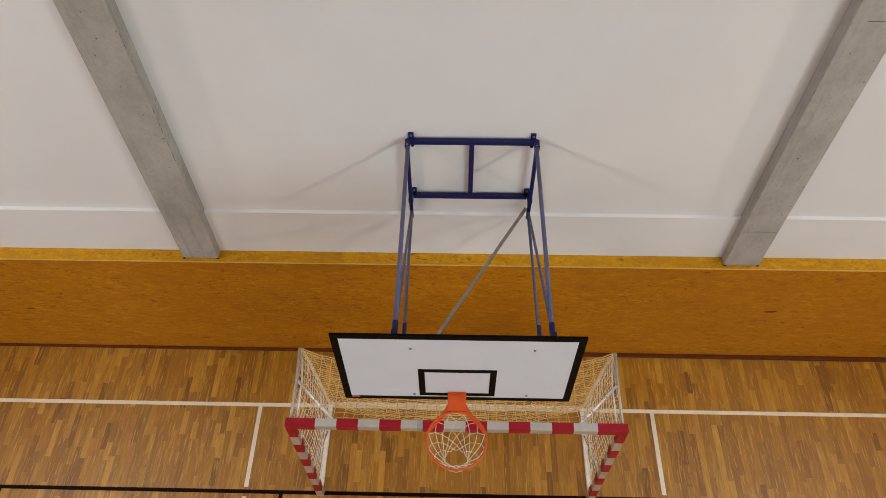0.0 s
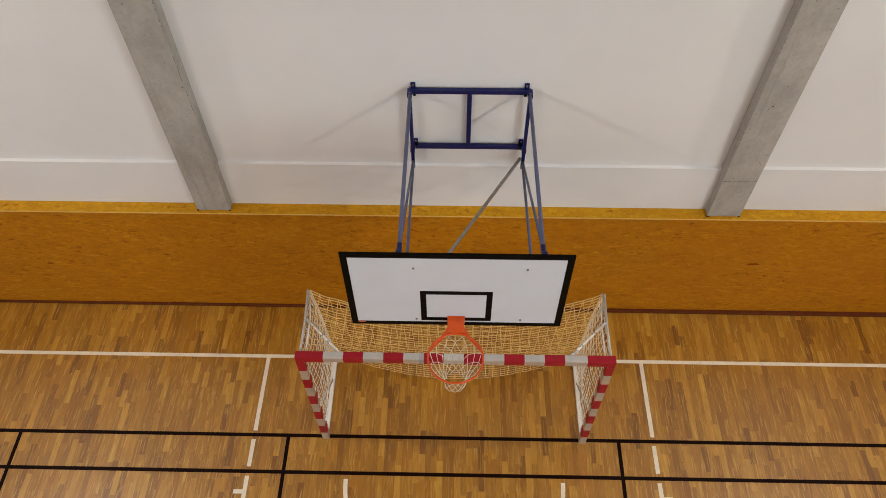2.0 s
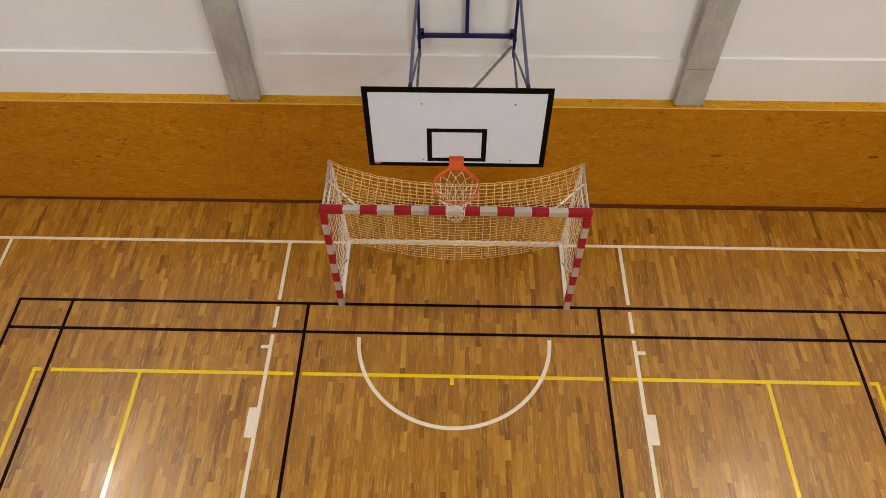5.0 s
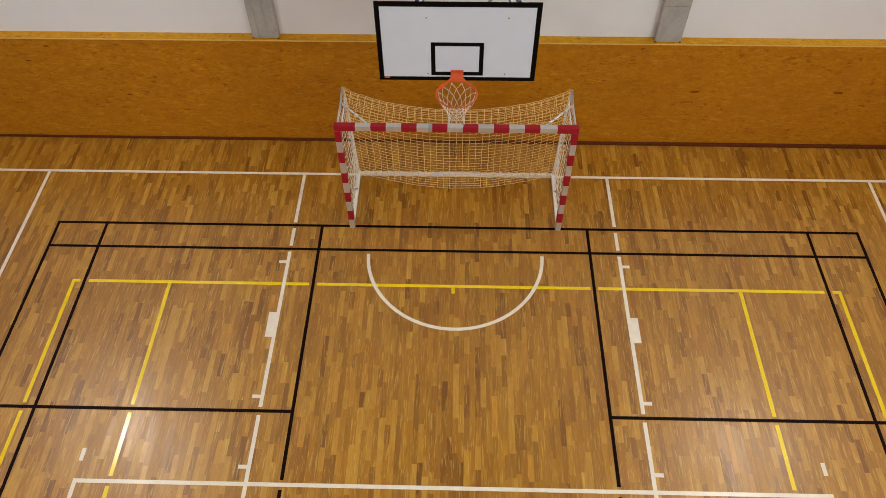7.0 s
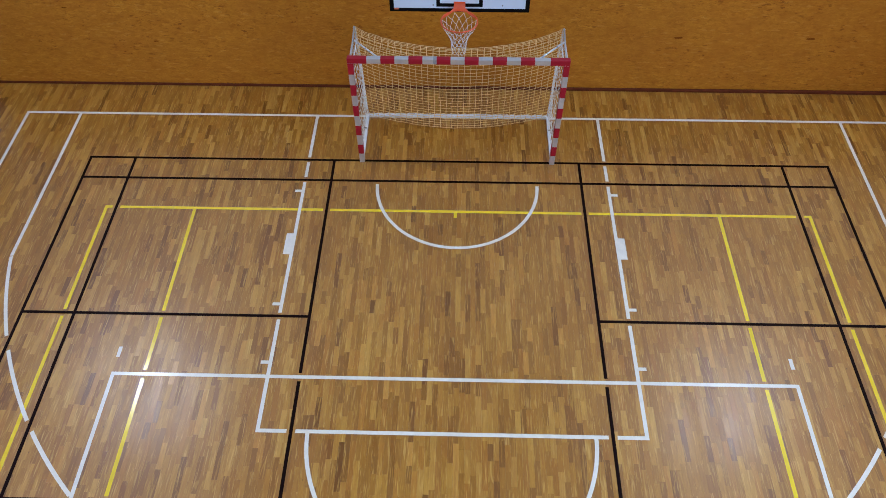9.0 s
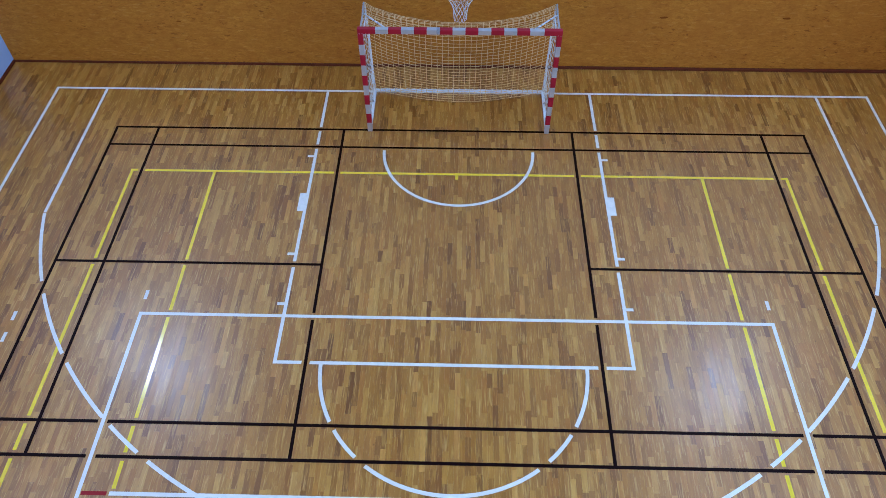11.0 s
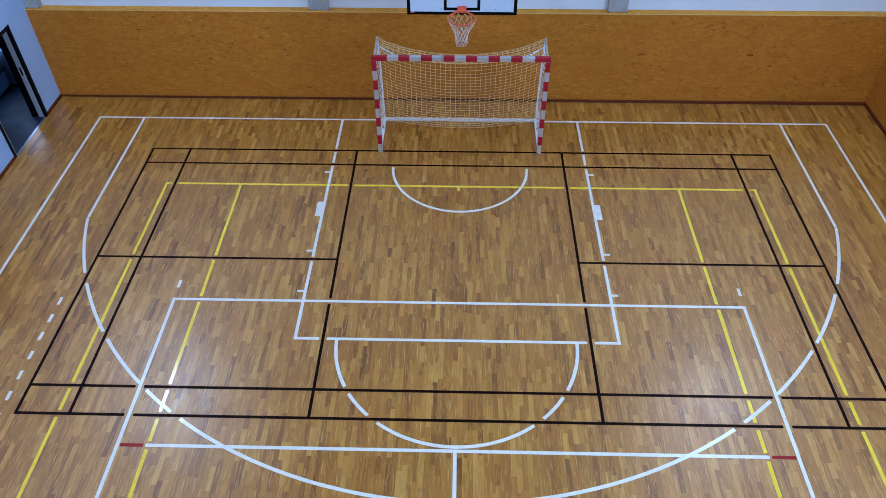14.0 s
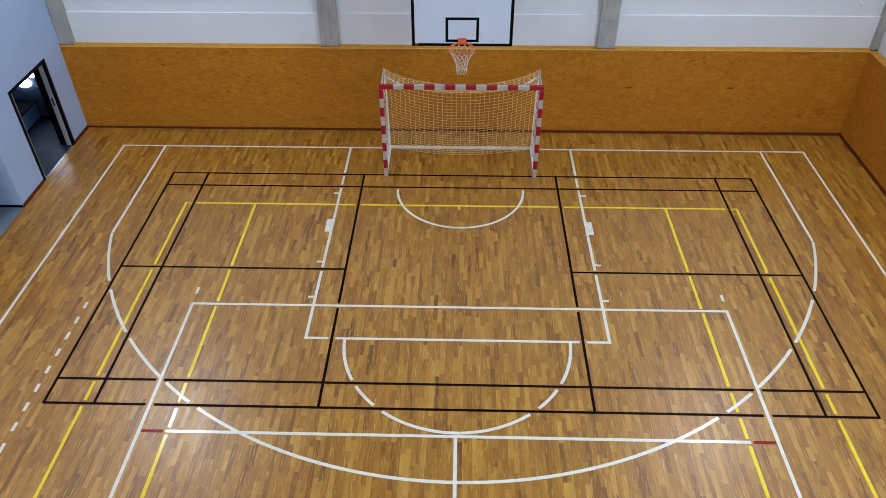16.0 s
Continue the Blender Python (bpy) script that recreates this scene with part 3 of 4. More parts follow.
def paint_marks():
    sets = {
        BASKET: ("basketball_marking", "white painted basketball lines on the parquet", LINE_WHITE),
        VOLLEY: ("volleyball_marking", "white painted volleyball lines with red ends", LINE_WHITE),
        BLACK: ("badminton_marking", "thin black painted badminton court lines", LINE_BLACK),
        YELLOW: ("tennis_marking", "yellow painted tennis lines with gaps at crossings", LINE_YELLOW),
    }
    cutters = {BASKET: (BLACK,), VOLLEY: (), BLACK: (VOLLEY,), YELLOW: (BLACK, VOLLEY)}
    holders = {}
    for k, (nm, label, _) in sets.items():
        holders[k] = thing(nm, (0, -5, 0), label, "court marking", kind="structure")
    for which, name, pts, w, material in marks:
        p = walked(pts)
        keep = np.ones(len(p), bool)
        for other, oname, opts, ow, _ in marks:
            if other in cutters[which] and len(opts) == 2 and oname not in ("dash", "service_mark"):
                keep &= near(p, opts[0], opts[1]) > ow / 2 + GAP
        edges = np.flatnonzero(np.diff(np.r_[0, keep.astype(int), 0]))
        for a, b in zip(edges[::2], edges[1::2]):
            if b - a < 4:
                continue
            run = p[a:b]
            run = run[[0, -1]] if len(pts) == 2 else np.r_[run[:-1:8], run[-1:]]
            if len(pts) > 2:
                lift = 0.0005
            else:
                lift = 0.00025 if abs(pts[1][1] - pts[0][1]) > abs(pts[1][0] - pts[0][0]) else 0.0
            part(name, ribbon(run, w, TOPS[which] + lift), material or sets[which][2], holders[which])


paint_marks()


# ---- basketball backstop ----
def backstop():
    t = thing("basketball_backstop", (0.12, 0.96, 3.4), "blue steel wall-mounted basketball backstop with white board", "basketball hoop")
    xl, xr, zt, zb, yf, yh = -0.460, 0.702, 3.75, 3.00, 0.940, 0.878
    # wall frame
    part("top_rail", bar((xl - 0.01, yf, zt), (xr + 0.01, yf, zt), 0.046, 0.046), STEEL_BLUE, t)
    part("bottom_rail", bar((xl + 0.03, yf, zb), (xr - 0.03, yf, zb), 0.045, 0.045), STEEL_BLUE, t)
    part("middle_post", bar((0.12, yf, zb + 0.02), (0.12, yf, zt - 0.02), 0.045, 0.04), STEEL_BLUE, t)
    for x in (xl + 0.03, xr - 0.03):
        for z in (zt, zb):
            pl = part("wall_plate", box(x - 0.024, x + 0.024, yf + 0.0235, WALL_Y - 0.001, z - 0.070, z + 0.072, 0.003), STEEL_BLUE, t)
            for dz in (-0.046, 0.050):
                part("bolt", bolt_head((x, yf + 0.020, z + dz), (0, -1, 0), 0.013, 0.016), GALV, pl)
        for z in (zt - 0.036, zb + 0.036):
            part("clamp_nut", bolt_head((x + (0.012 if x < 0 else -0.012), yf - 0.006, z), (0, 0, 1), 0.018, 0.026), BLACK_STEEL, t, "black clamp nut")
    for x, s in ((xl, -1), (xr, 1)):
        part("hinge_post", bar((x, yh, 2.74), (x, yh, zt + 0.03), 0.036, 0.036), STEEL_BLUE, t, "dark blue upright hinge post")
        for z in (zt, zb):
            lug = part("hinge_lug", box(x - 0.024, x + 0.024, yh - 0.02, yf + 0.01, z - 0.024, z + 0.024, 0.005), STEEL_BLUE, t)
            part("hinge_pin", bolt_head((x, yh - 0.004, z + 0.027), (0, 0, 1), 0.011, 0.008), GALV, lug)
        end = Vector((x + (0.015 if s < 0 else -0.002), -1.10, 3.86))
        low = Vector((x + (0.010 if s < 0 else 0.018), -1.10, 3.02))
        top = part("upper_arm", tube([(x - 0.005 * s, yh, zt + 0.01), end], 0.018, 12), STEEL_BLUE_GLARE, t, "blue tube, overhead glare put into its pale colour", True)
        part("sleeve", tube([end + Vector((0, 0.10, -0.003)), end], 0.0225, 12), STEEL_BLUE, top)
        lo = part("lower_arm", tube([(x, yh, 2.81), low], 0.015, 12), STEEL_BLUE_GLARE, t, "blue tube, overhead glare put into its pale colour", True)
        part("sleeve", tube([low + Vector((0, 0.60, -0.06)), low], 0.0195, 12), STEEL_BLUE, lo)
        part("diagonal_arm", tube([(x, yh, 2.84), end + Vector((0, 0.12, -0.04))], 0.013, 10), STEEL_BLUE_GLARE, t, "", True)
        part("end_post", bar((end.x, -1.12, 2.96), (end.x, -1.12, 3.92), 0.045, 0.04), STEEL_BLUE, t)
    part("cross_brace", bar((xr - 0.03, yh - 0.01, 2.90), (xl + 0.04, -1.08, 3.0), 0.03, 0.022, 0.002), GALV, t, "bare galvanised diagonal brace")
    for z in (3.06, 3.80):
        part("back_rail", bar((xl - 0.02, -1.1515, z), (xr + 0.02, -1.1515, z), 0.040, 0.040), STEEL_BLUE, t)
    # board
    bx0, bx1, bz0, bz1, fy = -0.898, 0.928, 2.922, 3.972, -1.185
    board = part("backboard", box(bx0, bx1, fy, fy + 0.013, bz0, bz1, 0.003), BOARD_WHITE, t, "white backboard with black border")

    def border(name, x0, x1, z0, z1, w):
        bm = bmesh.new()
        y0, y1 = fy - 0.0016, fy - 0.0002
        box(x0, x1, y0, y1, z1 - w, z1, bm=bm)
        box(x0, x1, y0, y1, z0, z0 + w, bm=bm)
        box(x0, x0 + w, y0, y1, z0 + w, z1 - w, bm=bm)
        box(x1 - w, x1, y0, y1, z0 + w, z1 - w, bm=bm)
        return part(name, bm, BOARD_BLACK, board, "black painted stripe")

    border("border", bx0, bx1, bz0, bz1, 0.052)
    border("target_square", -0.288, 0.318, 2.998, 3.460, 0.05)
    edge = bmesh.new()
    box(bx0 - 0.004, bx1 + 0.004, fy - 0.001, fy + 0.014, bz1 + 0.0005, bz1 + 0.005, bm=edge)
    box(bx0 - 0.004, bx0 - 0.0005, fy - 0.001, fy + 0.014, bz0, bz1, bm=edge)
    box(bx1 + 0.0005, bx1 + 0.004, fy - 0.001, fy + 0.014, bz0, bz1, bm=edge)
    part("edge_strip", edge, BOARD_BLACK, board, "black edge strip")
    for x in (-0.33, 0.575):
        for z in (3.785, 3.022):
            part("bolt", bolt_head((x, fy - 0.004, z), (0, -1, 0), 0.011), GALV, board)
    part("label_plate", box(bx0 + 0.055, bx0 + 0.115, fy - 0.0032, fy - 0.0018, bz0 + 0.03, bz0 + 0.052), LABEL_RED, board, "small orange sticker")
    # ring
    cx, cy, cz, rr = 0.015, -1.583, 3.05, 0.232
    ring = part("rim", tube([(cx + rr * math.cos(a), cy + rr * math.sin(a), cz) for a in np.linspace(0, 2 * math.pi, 65)[:-1]], 0.0085, 10, closed=True), ORANGE, t, "orange painted steel rim", True)
    br = box(cx - 0.075, cx + 0.075, fy - 0.012, fy - 0.002, 2.955, 3.075, 0.003)
    part("bracket_plate", br, ORANGE, ring)
    neck = bmesh.new()
    yb = fy - 0.012
    v = [neck.verts.new(p) for p in ((cx - 0.072, yb, 3.062), (cx + 0.072, yb, 3.062), (cx + 0.072, -1.345, 3.062), (cx - 0.072, -1.345, 3.062),
                                      (cx - 0.072, yb, 3.000), (cx + 0.072, yb, 3.000), (cx + 0.072, -1.345, 3.035), (cx - 0.072, -1.345, 3.035))]
    for f in ((0, 3, 2, 1), (4, 5, 6, 7), (0, 1, 5, 4), (3, 7, 6, 2), (0, 4, 7, 3), (1, 2, 6, 5)):
        neck.faces.new([v[i] for i in f])
    part("neck", neck, ORANGE, ring)
    def gusset(s):
        """A flat steel web that flares from the neck out to the rim."""
        bm = bmesh.new()
        inner = ((0.058, -1.318), (0.105, -1.395), (0.165, -1.462), (0.213, -1.520))
        outer = ((0.074, -1.285), (0.124, -1.372), (0.184, -1.442), (0.226, -1.520))
        grid = [[[bm.verts.new((cx + s * px, py, z)) for px, py in row] for row in (inner, outer)] for z in (3.040, 3.047)]
        for k in range(3):
            for q in (0, 1):
                g = grid[q]
                bm.faces.new((g[0][k], g[0][k + 1], g[1][k + 1], g[1][k]))
            for q in (0, 1):
                bm.faces.new((grid[0][q][k], grid[0][q][k + 1], grid[1][q][k + 1], grid[1][q][k]))
        bmesh.ops.recalc_face_normals(bm, faces=bm.faces[:])
        return bm

    for s in (-1, 1):
        part("rim_strut", gusset(s), ORANGE, ring)
    for k in range(12):
        a = 2 * math.pi * (k + 0.5) / 12
        p = Vector((cx + rr * math.cos(a), cy + rr * math.sin(a), cz - 0.012))
        part("net_hook", tube([p + Vector((0, 0, 0.006)), p + Vector((0.004, 0.004, -0.014)), p + Vector((-0.004, 0.002, -0.02))], 0.003, 5), ORANGE, ring)
    # cord net: a woven tube that narrows downwards
    rows = [(0.226, 3.030), (0.192, 2.965), (0.154, 2.897), (0.122, 2.828), (0.107, 2.760), (0.099, 2.690), (0.098, 2.622)]

    def knot(i, k):
        r, z = rows[i]
        a = 2 * math.pi * (k + 0.5 * (i % 2) + 0.5) / 12
        j = 0.006 if i else 0.0
        key = (i * 12 + k % 12)
        q = random.Random(key)
        return Vector((cx + r * math.cos(a) + q.uniform(-j, j), cy + r * math.sin(a) + q.uniform(-j, j), z + q.uniform(-j, j)))

    net = bmesh.new()
    for i in range(len(rows) - 1):
        for k in range(12):
            a = knot(i, k)
            for s in (0, 1) if i % 2 else (-1, 0):
                b = knot(i + 1, k + s)
                mid = (a + b) / 2 + Vector((0, 0, -0.008))
                tube([a, mid, b], 0.0025, 5, bm=net)
    # loose loops hang from the last knots
    last = len(rows) - 1
    for k in range(12):
        a, b = knot(last, k), knot(last, k + 1)
        drop = Vector((0, 0, -0.030 - 0.006 * math.sin(k * 2.3)))
        tube([a, a * 0.7 + b * 0.3 + drop * 0.8, a * 0.5 + b * 0.5 + drop, a * 0.3 + b * 0.7 + drop * 0.8, b], 0.0025, 5, bm=net)
    part("net", net, NET_WHITE, t, "white cord basketball net", True)
    return t


backstop()


# ---- handball goal ----
def goal():
    gx, gy = 0.01, -1.05
    g = thing("handball_goal", (gx, gy, 0), "red and white striped handball goal with sagging net", "handball goal")
    L, R = gx - 1.551, gx + 1.551
    h = 0.04
    top = 2.072
    body = part("crossbar", box(L - h, R + h, gy - h, gy + h, top - 0.08, top, 0.006), GOAL_WHITE, g, "white aluminium crossbar with red stripes")

    def sleeve(parent, x0, x1, z0, z1, end=False):
        e = 0.0015
        bm = box(x0 - e, x1 + e, gy - h - e, gy + h + e, z0 - e, z1 + e, 0.006)
        part("red_stripe", bm, GOAL_RED, parent, "red stripe")

    x = L - h + 0.28
    for k in range(13):
        if k % 2:
            sleeve(body, x, x + 0.2, top - 0.08, top)
        x += 0.2
    sleeve(body, L - h, L - h + 0.28, top - 0.08, top)
    sleeve(body, R + h - 0.28, R + h, top - 0.08, top)
    part("scuff", box(gx - 0.36, gx - 0.30, gy - h - 0.001, gy + h + 0.001, top - 0.079, top + 0.001, 0.004), SCUFF, body, "grey scuffed joint")
    for x in (L, R):
        p = part("post", box(x - h, x + h, gy - h, gy + h, 0.0, top - 0.081, 0.006), GOAL_WHITE, g, "white aluminium post with red stripes")
        sleeve(p, x - h, x + h, top - 0.28, top - 0.084)
        for k in range(4):
            z = 1.40 - 0.4 * k
            sleeve(p, x - h, x + h, z, z + 0.2)
    yr, zr = -0.25, 2.02
    yb = 0.045
    for x, s in ((L, -1), (R, 1)):
        part("top_tube", tube([(x, gy + h, top - 0.03), (x, gy + 0.4, top - 0.035), (x + 0.02 * s, yr, zr)], 0.0135, 10), SIDE_TUBE, g, "grey galvanised side tube", True)
        part("net_rail", tube([(x - 0.05 * s, gy + h, top - 0.06), (x - 0.045 * s, gy + 0.45, top - 0.07), (x + 0.005 * s, yr - 0.02, zr - 0.02)], 0.0085, 8), TUBE_WHITE, g, "", True)
        part("rear_tube", tube([(x + 0.02 * s, yr - 0.03, zr + 0.005), (x + 0.01 * s, yr + 0.015, zr - 0.06), (x, yr + 0.10, 1.4), (x, yb - 0.06, 0.3), (x, yb, 0.04)], 0.016, 10), TUBE_WHITE, g, "", True)
        part("base_tube", bar((x, gy + h, 0.03), (x, yb + 0.03, 0.03), 0.05, 0.05), TUBE_WHITE, g)
        part("side_strut", tube([(x, gy + 0.045, 0.72), (x, gy + 0.72, 0.06)], 0.012, 8), SIDE_TUBE, g, "", True)
        part("corner_brace", tube([(x - 0.005 * s, -0.61, top - 0.02), (x - 0.40 * s, gy + h, top - 0.03)], 0.014, 10), ALU, g, "bright steel corner brace", True)
        for k in range(9):
            z = 0.25 + 0.2 * k
            part("net_clip", box(x - s * 0.042 - 0.006, x - s * 0.042 + 0.006, gy + 0.01, gy + 0.04, z - 0.008, z + 0.008), TUBE_WHITE, g)
    lace = [(x, yb + 0.036 * math.cos(x * 52), 0.032 + 0.034 * math.sin(x * 52)) for x in np.linspace(L + 0.03, R - 0.03, 620)]
    part("lacing_cord", tube(lace, 0.004, 4), NET_WHITE, g, "white cord lacing the net to the rear bar")
    part("rear_bar", bar((L, yb, 0.03), (R, yb, 0.03), 0.04, 0.04), TUBE_WHITE, g)

    # net: one sheet from the crossbar over the rear rope to the floor
    def sheet(u, v):
        """u along the goal 0..1, v from the crossbar 0 to the floor 1."""
        side = 4 * u * (1 - u)
        x = L + (R - L) * u
        q = side ** 0.8
        ze = zr - 0.30 * q
        ye = yr - 0.10 * q
        vt = 0.30
        if v < vt:
            f = v / vt
            y = gy + 0.03 + (ye - gy - 0.03) * f
            z = (top - 0.05) + (ze - top + 0.05) * f - 0.18 * q * math.sin(math.pi * f) * (1 - 0.4 * f)
        else:
            f = (v - vt) / (1 - vt)
            yend = yb - 0.02 - 0.25 * side ** 1.3
            y = ye + (yend - ye) * f ** 1.3 + 0.10 * q * math.sin(math.pi * f) - 0.04 * side * f
            z = ze + (0.03 - ze) * f - 0.16 * q * math.sin(math.pi * f)
        w = 0.009
        p = Vector((x * 31.0, v * 23.0, 3.1))
        j = noise.noise_vector(p * 0.45) * w + noise.noise_vector(p * 1.7) * 0.005
        return Vector((x, y, max(z, 0.012))) + j * (1 if 0.02 < u < 0.98 else 0.2)

    nu, nv = 32, 38
    net = bmesh.new()
    for i in range(nu + 1):
        tube([sheet(i / nu, j / (nv * 2)) for j in range(nv * 2 + 1)], 0.0042, 4, bm=net)
    for j in range(nv + 1):
        tube([sheet(i / (nu * 2), j / nv) for i in range(nu * 2 + 1)], 0.0042, 4, bm=net)
    part("back_net", net, NET_CREAM, g, "cream cord net sagging at the back")
    rope = tube([sheet(i / 64, 0.30) + Vector((0, 0, 0.004)) for i in range(65)], 0.005, 5)
    part("net_rope", rope, NET_CREAM, g)
    for x, s in ((L, -1), (R, 1)):
        sn = bmesh.new()

        def side_pt(u, v):
            """u from the post 0 to the rear 1, v from the top 0 to the floor 1."""
            yb2 = yr + (yb - yr) * v
            y = gy + 0.03 + (yb2 - gy - 0.03) * u
            z = (top - 0.05) * (1 - v) + 0.03 * v - 0.05 * math.sin(math.pi * u) * (1 - v)
            bul = -s * 0.05 * math.sin(math.pi * u) * math.sin(math.pi * min(1, v * 1.1))
            p = Vector((u * 9.0, v * 17.0, s * 5.0))
            j = noise.noise_vector(p * 0.6) * 0.014
            return Vector((x + bul, y, z)) + j

        for i in range(10):
            tube([side_pt(i / 9, j / 36) for j in range(37)], 0.0031, 4, bm=sn)
        for j in range(21):
            tube([side_pt(i / 18, j / 20) for i in range(19)], 0.0031, 4, bm=sn)
        part("side_net", sn, NET_WHITE, g, "white cord side net")
    return g


goal()


# ---- side rooms ----
def doorway():
    y0, y1, h = DOOR
    x = HALL_W
    d = setting("door_1", box(x - 0.12, x + 0.012, y0 - 0.01, y0 + 0.065, 0.0, h - 0.001, 0.004), BLACK_STEEL, "open doorway with a black steel frame", "door frame")
    part("frame_jamb", box(x - 0.045, x + 0.012, y1 - 0.060, y1 + 0.01, 0.0, h - 0.001, 0.004), BLACK_STEEL, d)
    part("frame_head", box(x - 0.12, x + 0.012, y0 - 0.01, y1 + 0.01, h, h + 0.065, 0.004), BLACK_STEEL, d)
    # thin black jamb edge, widened to stand in for the dark of the room
    part("jamb_dark_strip", box(x - 0.30, x - 0.151, y1 - 0.060, y1 - 0.001, 0.0, h - 0.002, 0.003), BLACK_STEEL, d)
    j = part("jamb_lining", box(x - 0.150, x - 0.046, y1 - 0.065, y1 - 0.001, 0.0, h - 0.002, 0.003), JAMB, d, "pale grey jamb lining")
    part("strike_plate", box(x - 0.115, x - 0.080, y1 - 0.068, y1 - 0.0655, 0.98, 1.16), BLACK_STEEL, j, "black strike plate")
    part("jamb_lining", box(x - 0.30, x - 0.121, y0 + 0.001, y0 + 0.05, 0.0, h - 0.002, 0.003), JAMB, d, "pale grey jamb lining")
    part("seal_strip", box(x - 0.010, x + 0.014, y0 + 0.066, y0 + 0.078, 0.0, h - 0.002, 0.002), JAMB, d, "pale seal strip")
    part("threshold", box(x - 0.035, x + 0.01, y0 + 0.066, y1 - 0.086, 0.0, 0.008), THRESHOLD, d, "metal threshold strip")
    # room behind, its dimness held in the surface colours
    rx0, rx1, ry0, ry1 = x - 2.9, x - 0.30, -2.2, 1.18
    setting("floor_side_room", box(rx0, x - 0.036, ry0, ry1, -0.2, 0.002), DIM_ROOM_FLOOR, "dark blue-grey vinyl floor of the side room, dimness added to its colour", "floor")
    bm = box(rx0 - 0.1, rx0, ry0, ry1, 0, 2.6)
    setting("wall_side_room", bm, DIM_ROOM_WALL, "painted side room wall, room dimness put into its dark colour", "wall")
    setting("wall_side_room_back", box(rx0 - 0.1, rx1, ry1, ry1 + 0.1, 0, 2.6), DIM_ROOM_WALL, "painted side room wall, room dimness put into its dark colour", "wall")
    setting("wall_side_room_front", box(rx0 - 0.1, rx1, ry0 - 0.1, ry0, 0, 2.6), DIM_ROOM_WALL, "painted side room wall, room dimness put into its dark colour", "wall")
    setting("ceiling_side_room", box(rx0 - 0.1, rx1, ry0 - 0.1, ry1 + 0.1, 2.6, 2.7), DIM_ROOM_WALL, "side room ceiling, room dimness put into its dark colour", "ceiling")
    setting("baseboard_side_room", box(rx0, rx1, ry1 - 0.015, ry1 - 0.001, 0.003, 0.08, 0.003), BLACK_STEEL, "black baseboard in the side room", "baseboard")
    c = thing("cabinet", (-10.1, 0.60, 0), "low base cabinet, room dimness in its colour, with a dark worktop", "cabinet")
    part("body", box(-10.55, -9.90, 0.25, 1.16, 0.08, 0.47, 0.004), DIM_CABINET, c)
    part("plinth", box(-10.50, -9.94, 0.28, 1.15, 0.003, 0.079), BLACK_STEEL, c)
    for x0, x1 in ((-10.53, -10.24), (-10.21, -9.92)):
        door = part("door", box(x0, x1, 0.232, 0.249, 0.10, 0.45, 0.003), DIM_CABINET, c)
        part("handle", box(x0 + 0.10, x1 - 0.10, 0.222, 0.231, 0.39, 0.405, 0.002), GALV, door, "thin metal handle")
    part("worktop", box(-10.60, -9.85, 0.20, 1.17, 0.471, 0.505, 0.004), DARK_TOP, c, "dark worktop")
    for px, pz, r in ((-9.72, 1.22, 0.21), (-9.98, 0.95, 0.19)):
        w = thing("wall_lamp", (px, 1.17, pz), "round white lit lamp on the side room wall", "wall lamp", "side room lamps")
        dome = bmesh.new()
        bmesh.ops.create_uvsphere(dome, u_segments=24, v_segments=12, radius=r)
        for v in dome.verts:
            v.co = Vector((px + v.co.x, 1.15 + min(v.co.y * 0.35, 0.0), pz + v.co.z * 0.62))
        part("diffuser", dome, ROOM_GLOW, w, "lit white diffuser", True)
        part("base", box(px - 0.08, px + 0.08, 1.151, 1.179, pz - 0.05, pz + 0.05, 0.005), TUBE_WHITE, w)


def passage():
    y0, y1, h = PASSAGE
    x = HALL_W
    setting("floor_passage", box(x - 3.2, x - 0.001, y0 - 0.2, y1, -0.2, 0.001), mat_varnish("blue_grey_vinyl", (0.20, 0.23, 0.29), 0.35, var=0.2, scale=3), "blue-grey vinyl floor of the passage", "floor")
    setting("wall_passage", box(x - 3.2, x - 0.301, y1, y1 + 0.12, 0, 2.6), DAYLIT_WALL, "white painted passage wall, cool daylight put into its colour", "wall")
    setting("wall_passage_far", box(x - 3.2, x - 0.301, y0 - 0.3, y0 - 0.2, 0, 2.6), DAYLIT_WALL, "white painted passage wall, cool daylight put into its colour", "wall")
    setting("wall_passage_end", box(x - 3.3, x - 3.2, y0 - 0.3, y1 + 0.12, 0, 2.6), DAYLIT_WALL, "white painted passage end wall, cool daylight put into its colour", "wall")
    setting("ceiling_passage", box(x - 3.3, x - 0.301, y0 - 0.3, y1 + 0.12, 2.6, 2.7), CEILING, "white passage ceiling", "ceiling")
    setting("baseboard_passage", box(x - 3.2, x + 0.002, y1 - 0.012, y1 - 0.001, 0.003, 0.06, 0.003), BLACK_STEEL, "dark baseboard in the passage", "baseboard")


doorway()
passage()


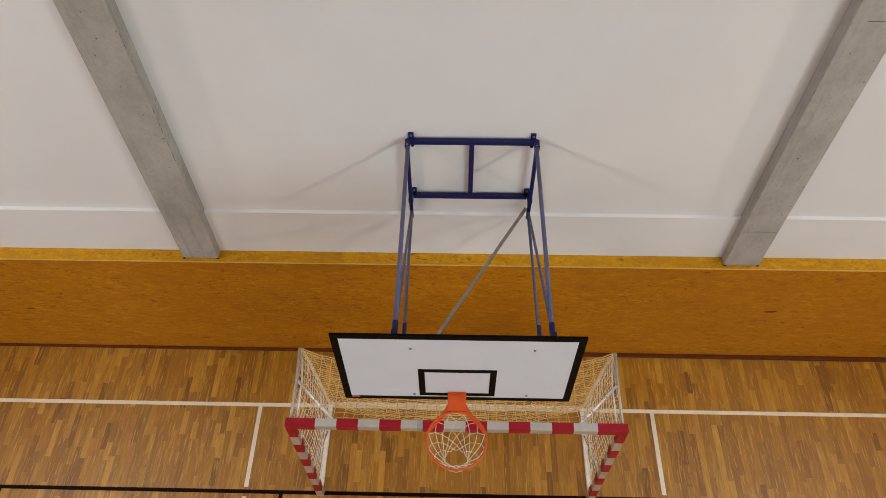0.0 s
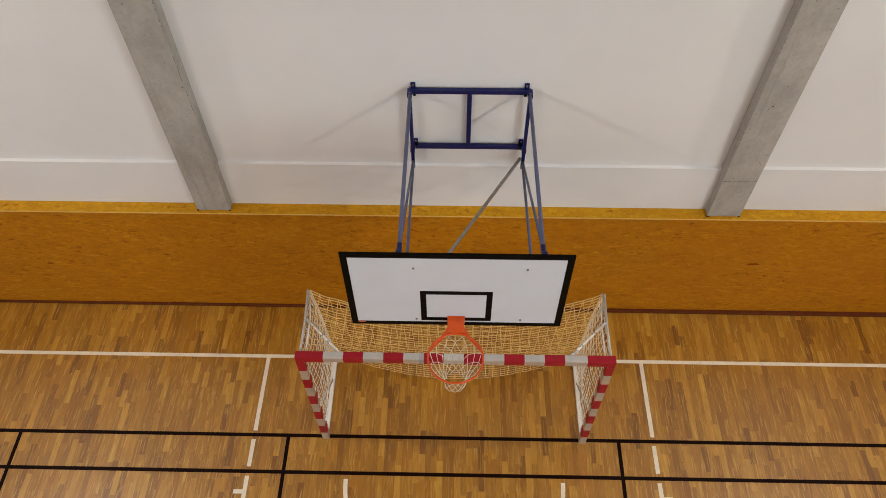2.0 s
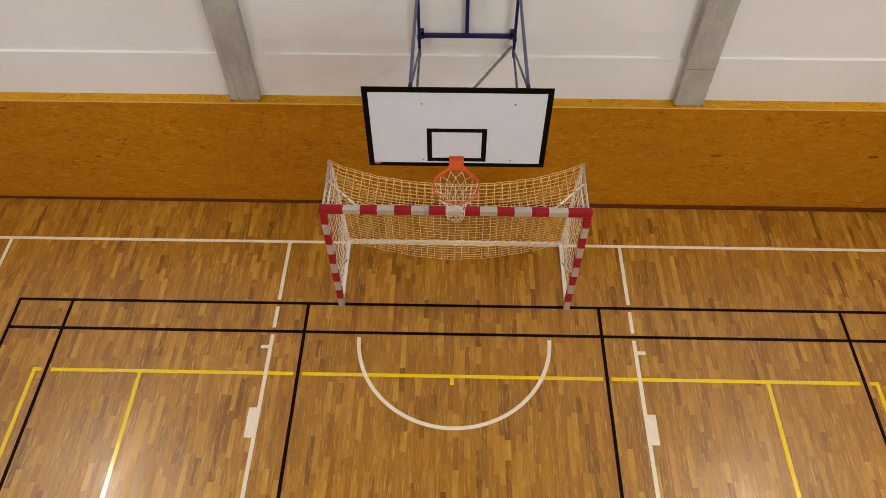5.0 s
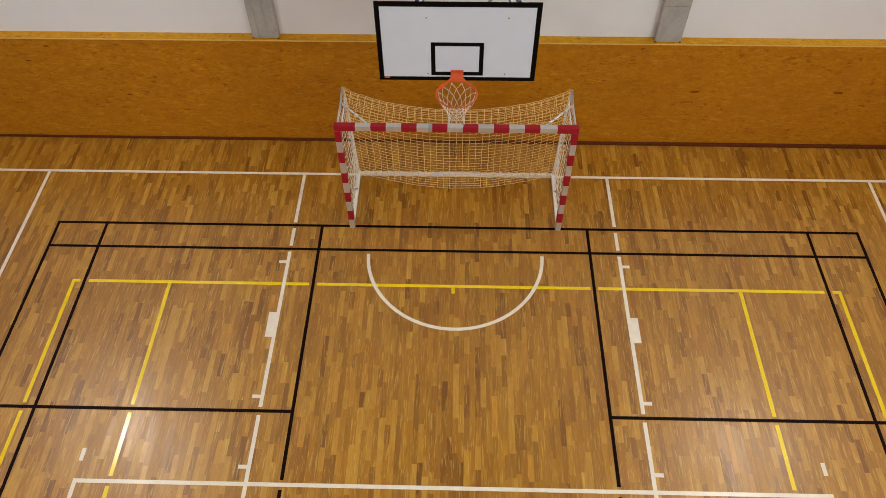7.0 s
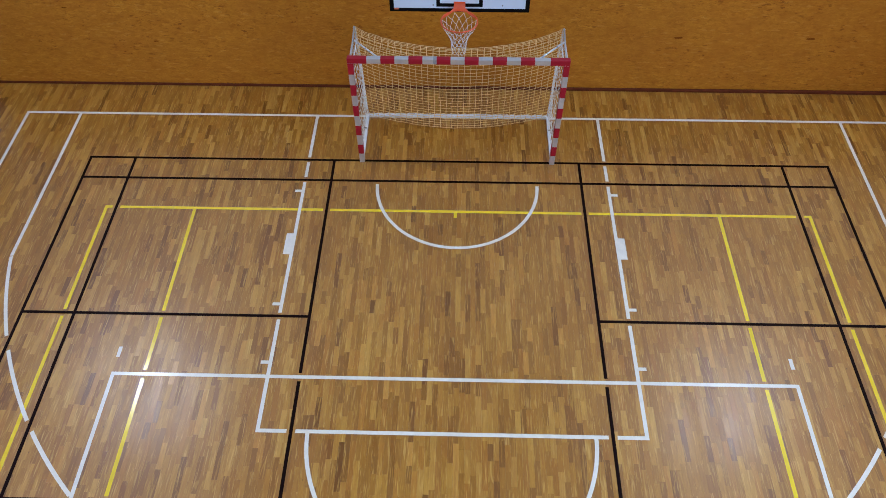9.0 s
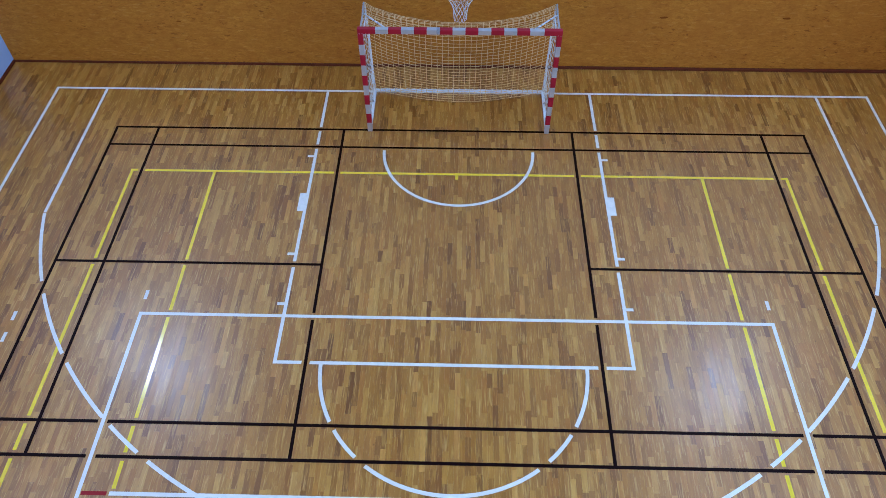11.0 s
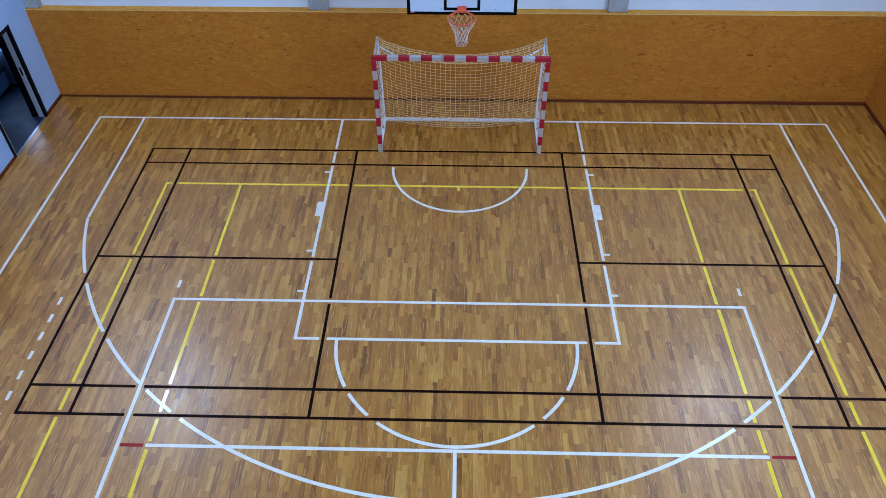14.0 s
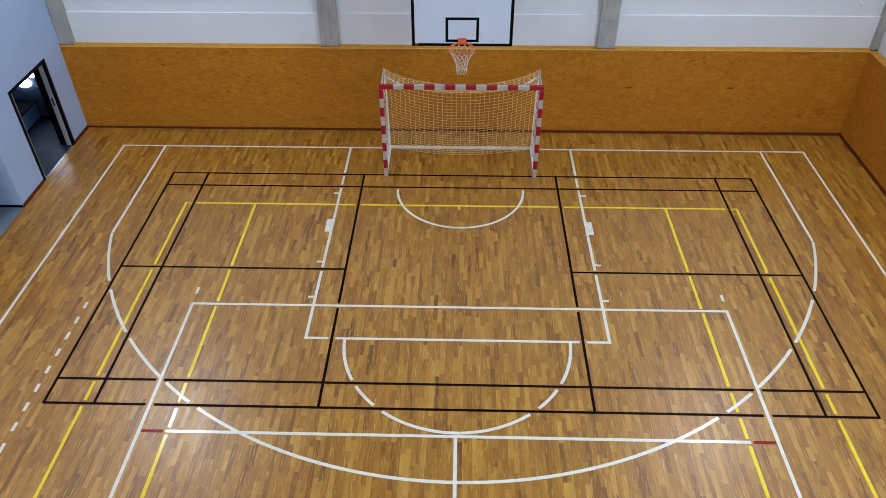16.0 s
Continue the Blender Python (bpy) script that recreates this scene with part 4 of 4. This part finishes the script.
# ---- parquet floor, strip by strip ----
def parquet():
    base = setting("floor", box(HALL_W - 0.05, 8.76, HALL_S, 0.985, -0.25, -0.004), SUBFLOOR, "oak strip parquet sports floor with coloured court lines", "floor")
    rng = random.Random(11)
    W, E = 0.0705, 0.0004
    x_first, x_last, y_far, y_near = HALL_W + 0.002, 8.575, OSB_Y - 0.002, HALL_S + 0.01
    verts, faces = [], []
    shared = {}
    single = 0
    x = x_first
    while x < x_last - 0.01:
        x1 = min(x + W, x_last)
        y = y_far + rng.uniform(0, 0.5)
        while y > y_near:
            ln = rng.choice((0.22, 0.26, 0.30, 0.34, 0.38, 0.42, 0.46, 0.50, 0.55, 0.62, 0.75))
            a, b = min(y, y_far), max(y - ln, y_near)
            y -= ln
            lift = rng.choice((-0.0004, -0.0002, 0.0, 0.0002))
            if a - b < 0.02:
                continue
            pts = [(E, -E), (x1 - x - E, -E), (x1 - x - E, b - a + E), (E, b - a + E)]
            if -1.95 < x < 1.90 and -3.45 < (a + b) / 2 < -0.35 and single < 300:
                key = (round(x1 - x, 4), round(a - b, 4))
                me = shared.get(key)
                if me is None:
                    v = [(px, py, 0.0) for px, py in pts] + [(0, 0, -0.004), (x1 - x, 0, -0.004), (x1 - x, b - a, -0.004), (0, b - a, -0.004)]
                    me = bpy.data.meshes.new("strip")
                    me.from_pydata(v, [], [(3, 2, 1, 0), (0, 1, 5, 4), (1, 2, 6, 5), (2, 3, 7, 6), (3, 0, 4, 7)])
                    me.materials.append(PARQUET)
                    shared[key] = me
                ob = new("strip", me)
                ob.location = (x, a, lift)
                ob.parent = base
                single += 1
                continue
            n = len(verts)
            verts += [(x + px, a + py, lift) for px, py in pts]
            verts += [(x, a, -0.004), (x1, a, -0.004), (x1, b, -0.004), (x, b, -0.004)]
            faces += [(n + 3, n + 2, n + 1, n), (n, n + 1, n + 5, n + 4), (n + 1, n + 2, n + 6, n + 5), (n + 2, n + 3, n + 7, n + 6), (n + 3, n, n + 4, n + 7)]
        x = x1
    me = bpy.data.meshes.new("parquet_strips")
    me.from_pydata(verts, [], faces)
    me.materials.append(PARQUET)
    ob = new("parquet_strips", me)
    ob.parent = base
    tagged(ob, kind="stuff")


parquet()
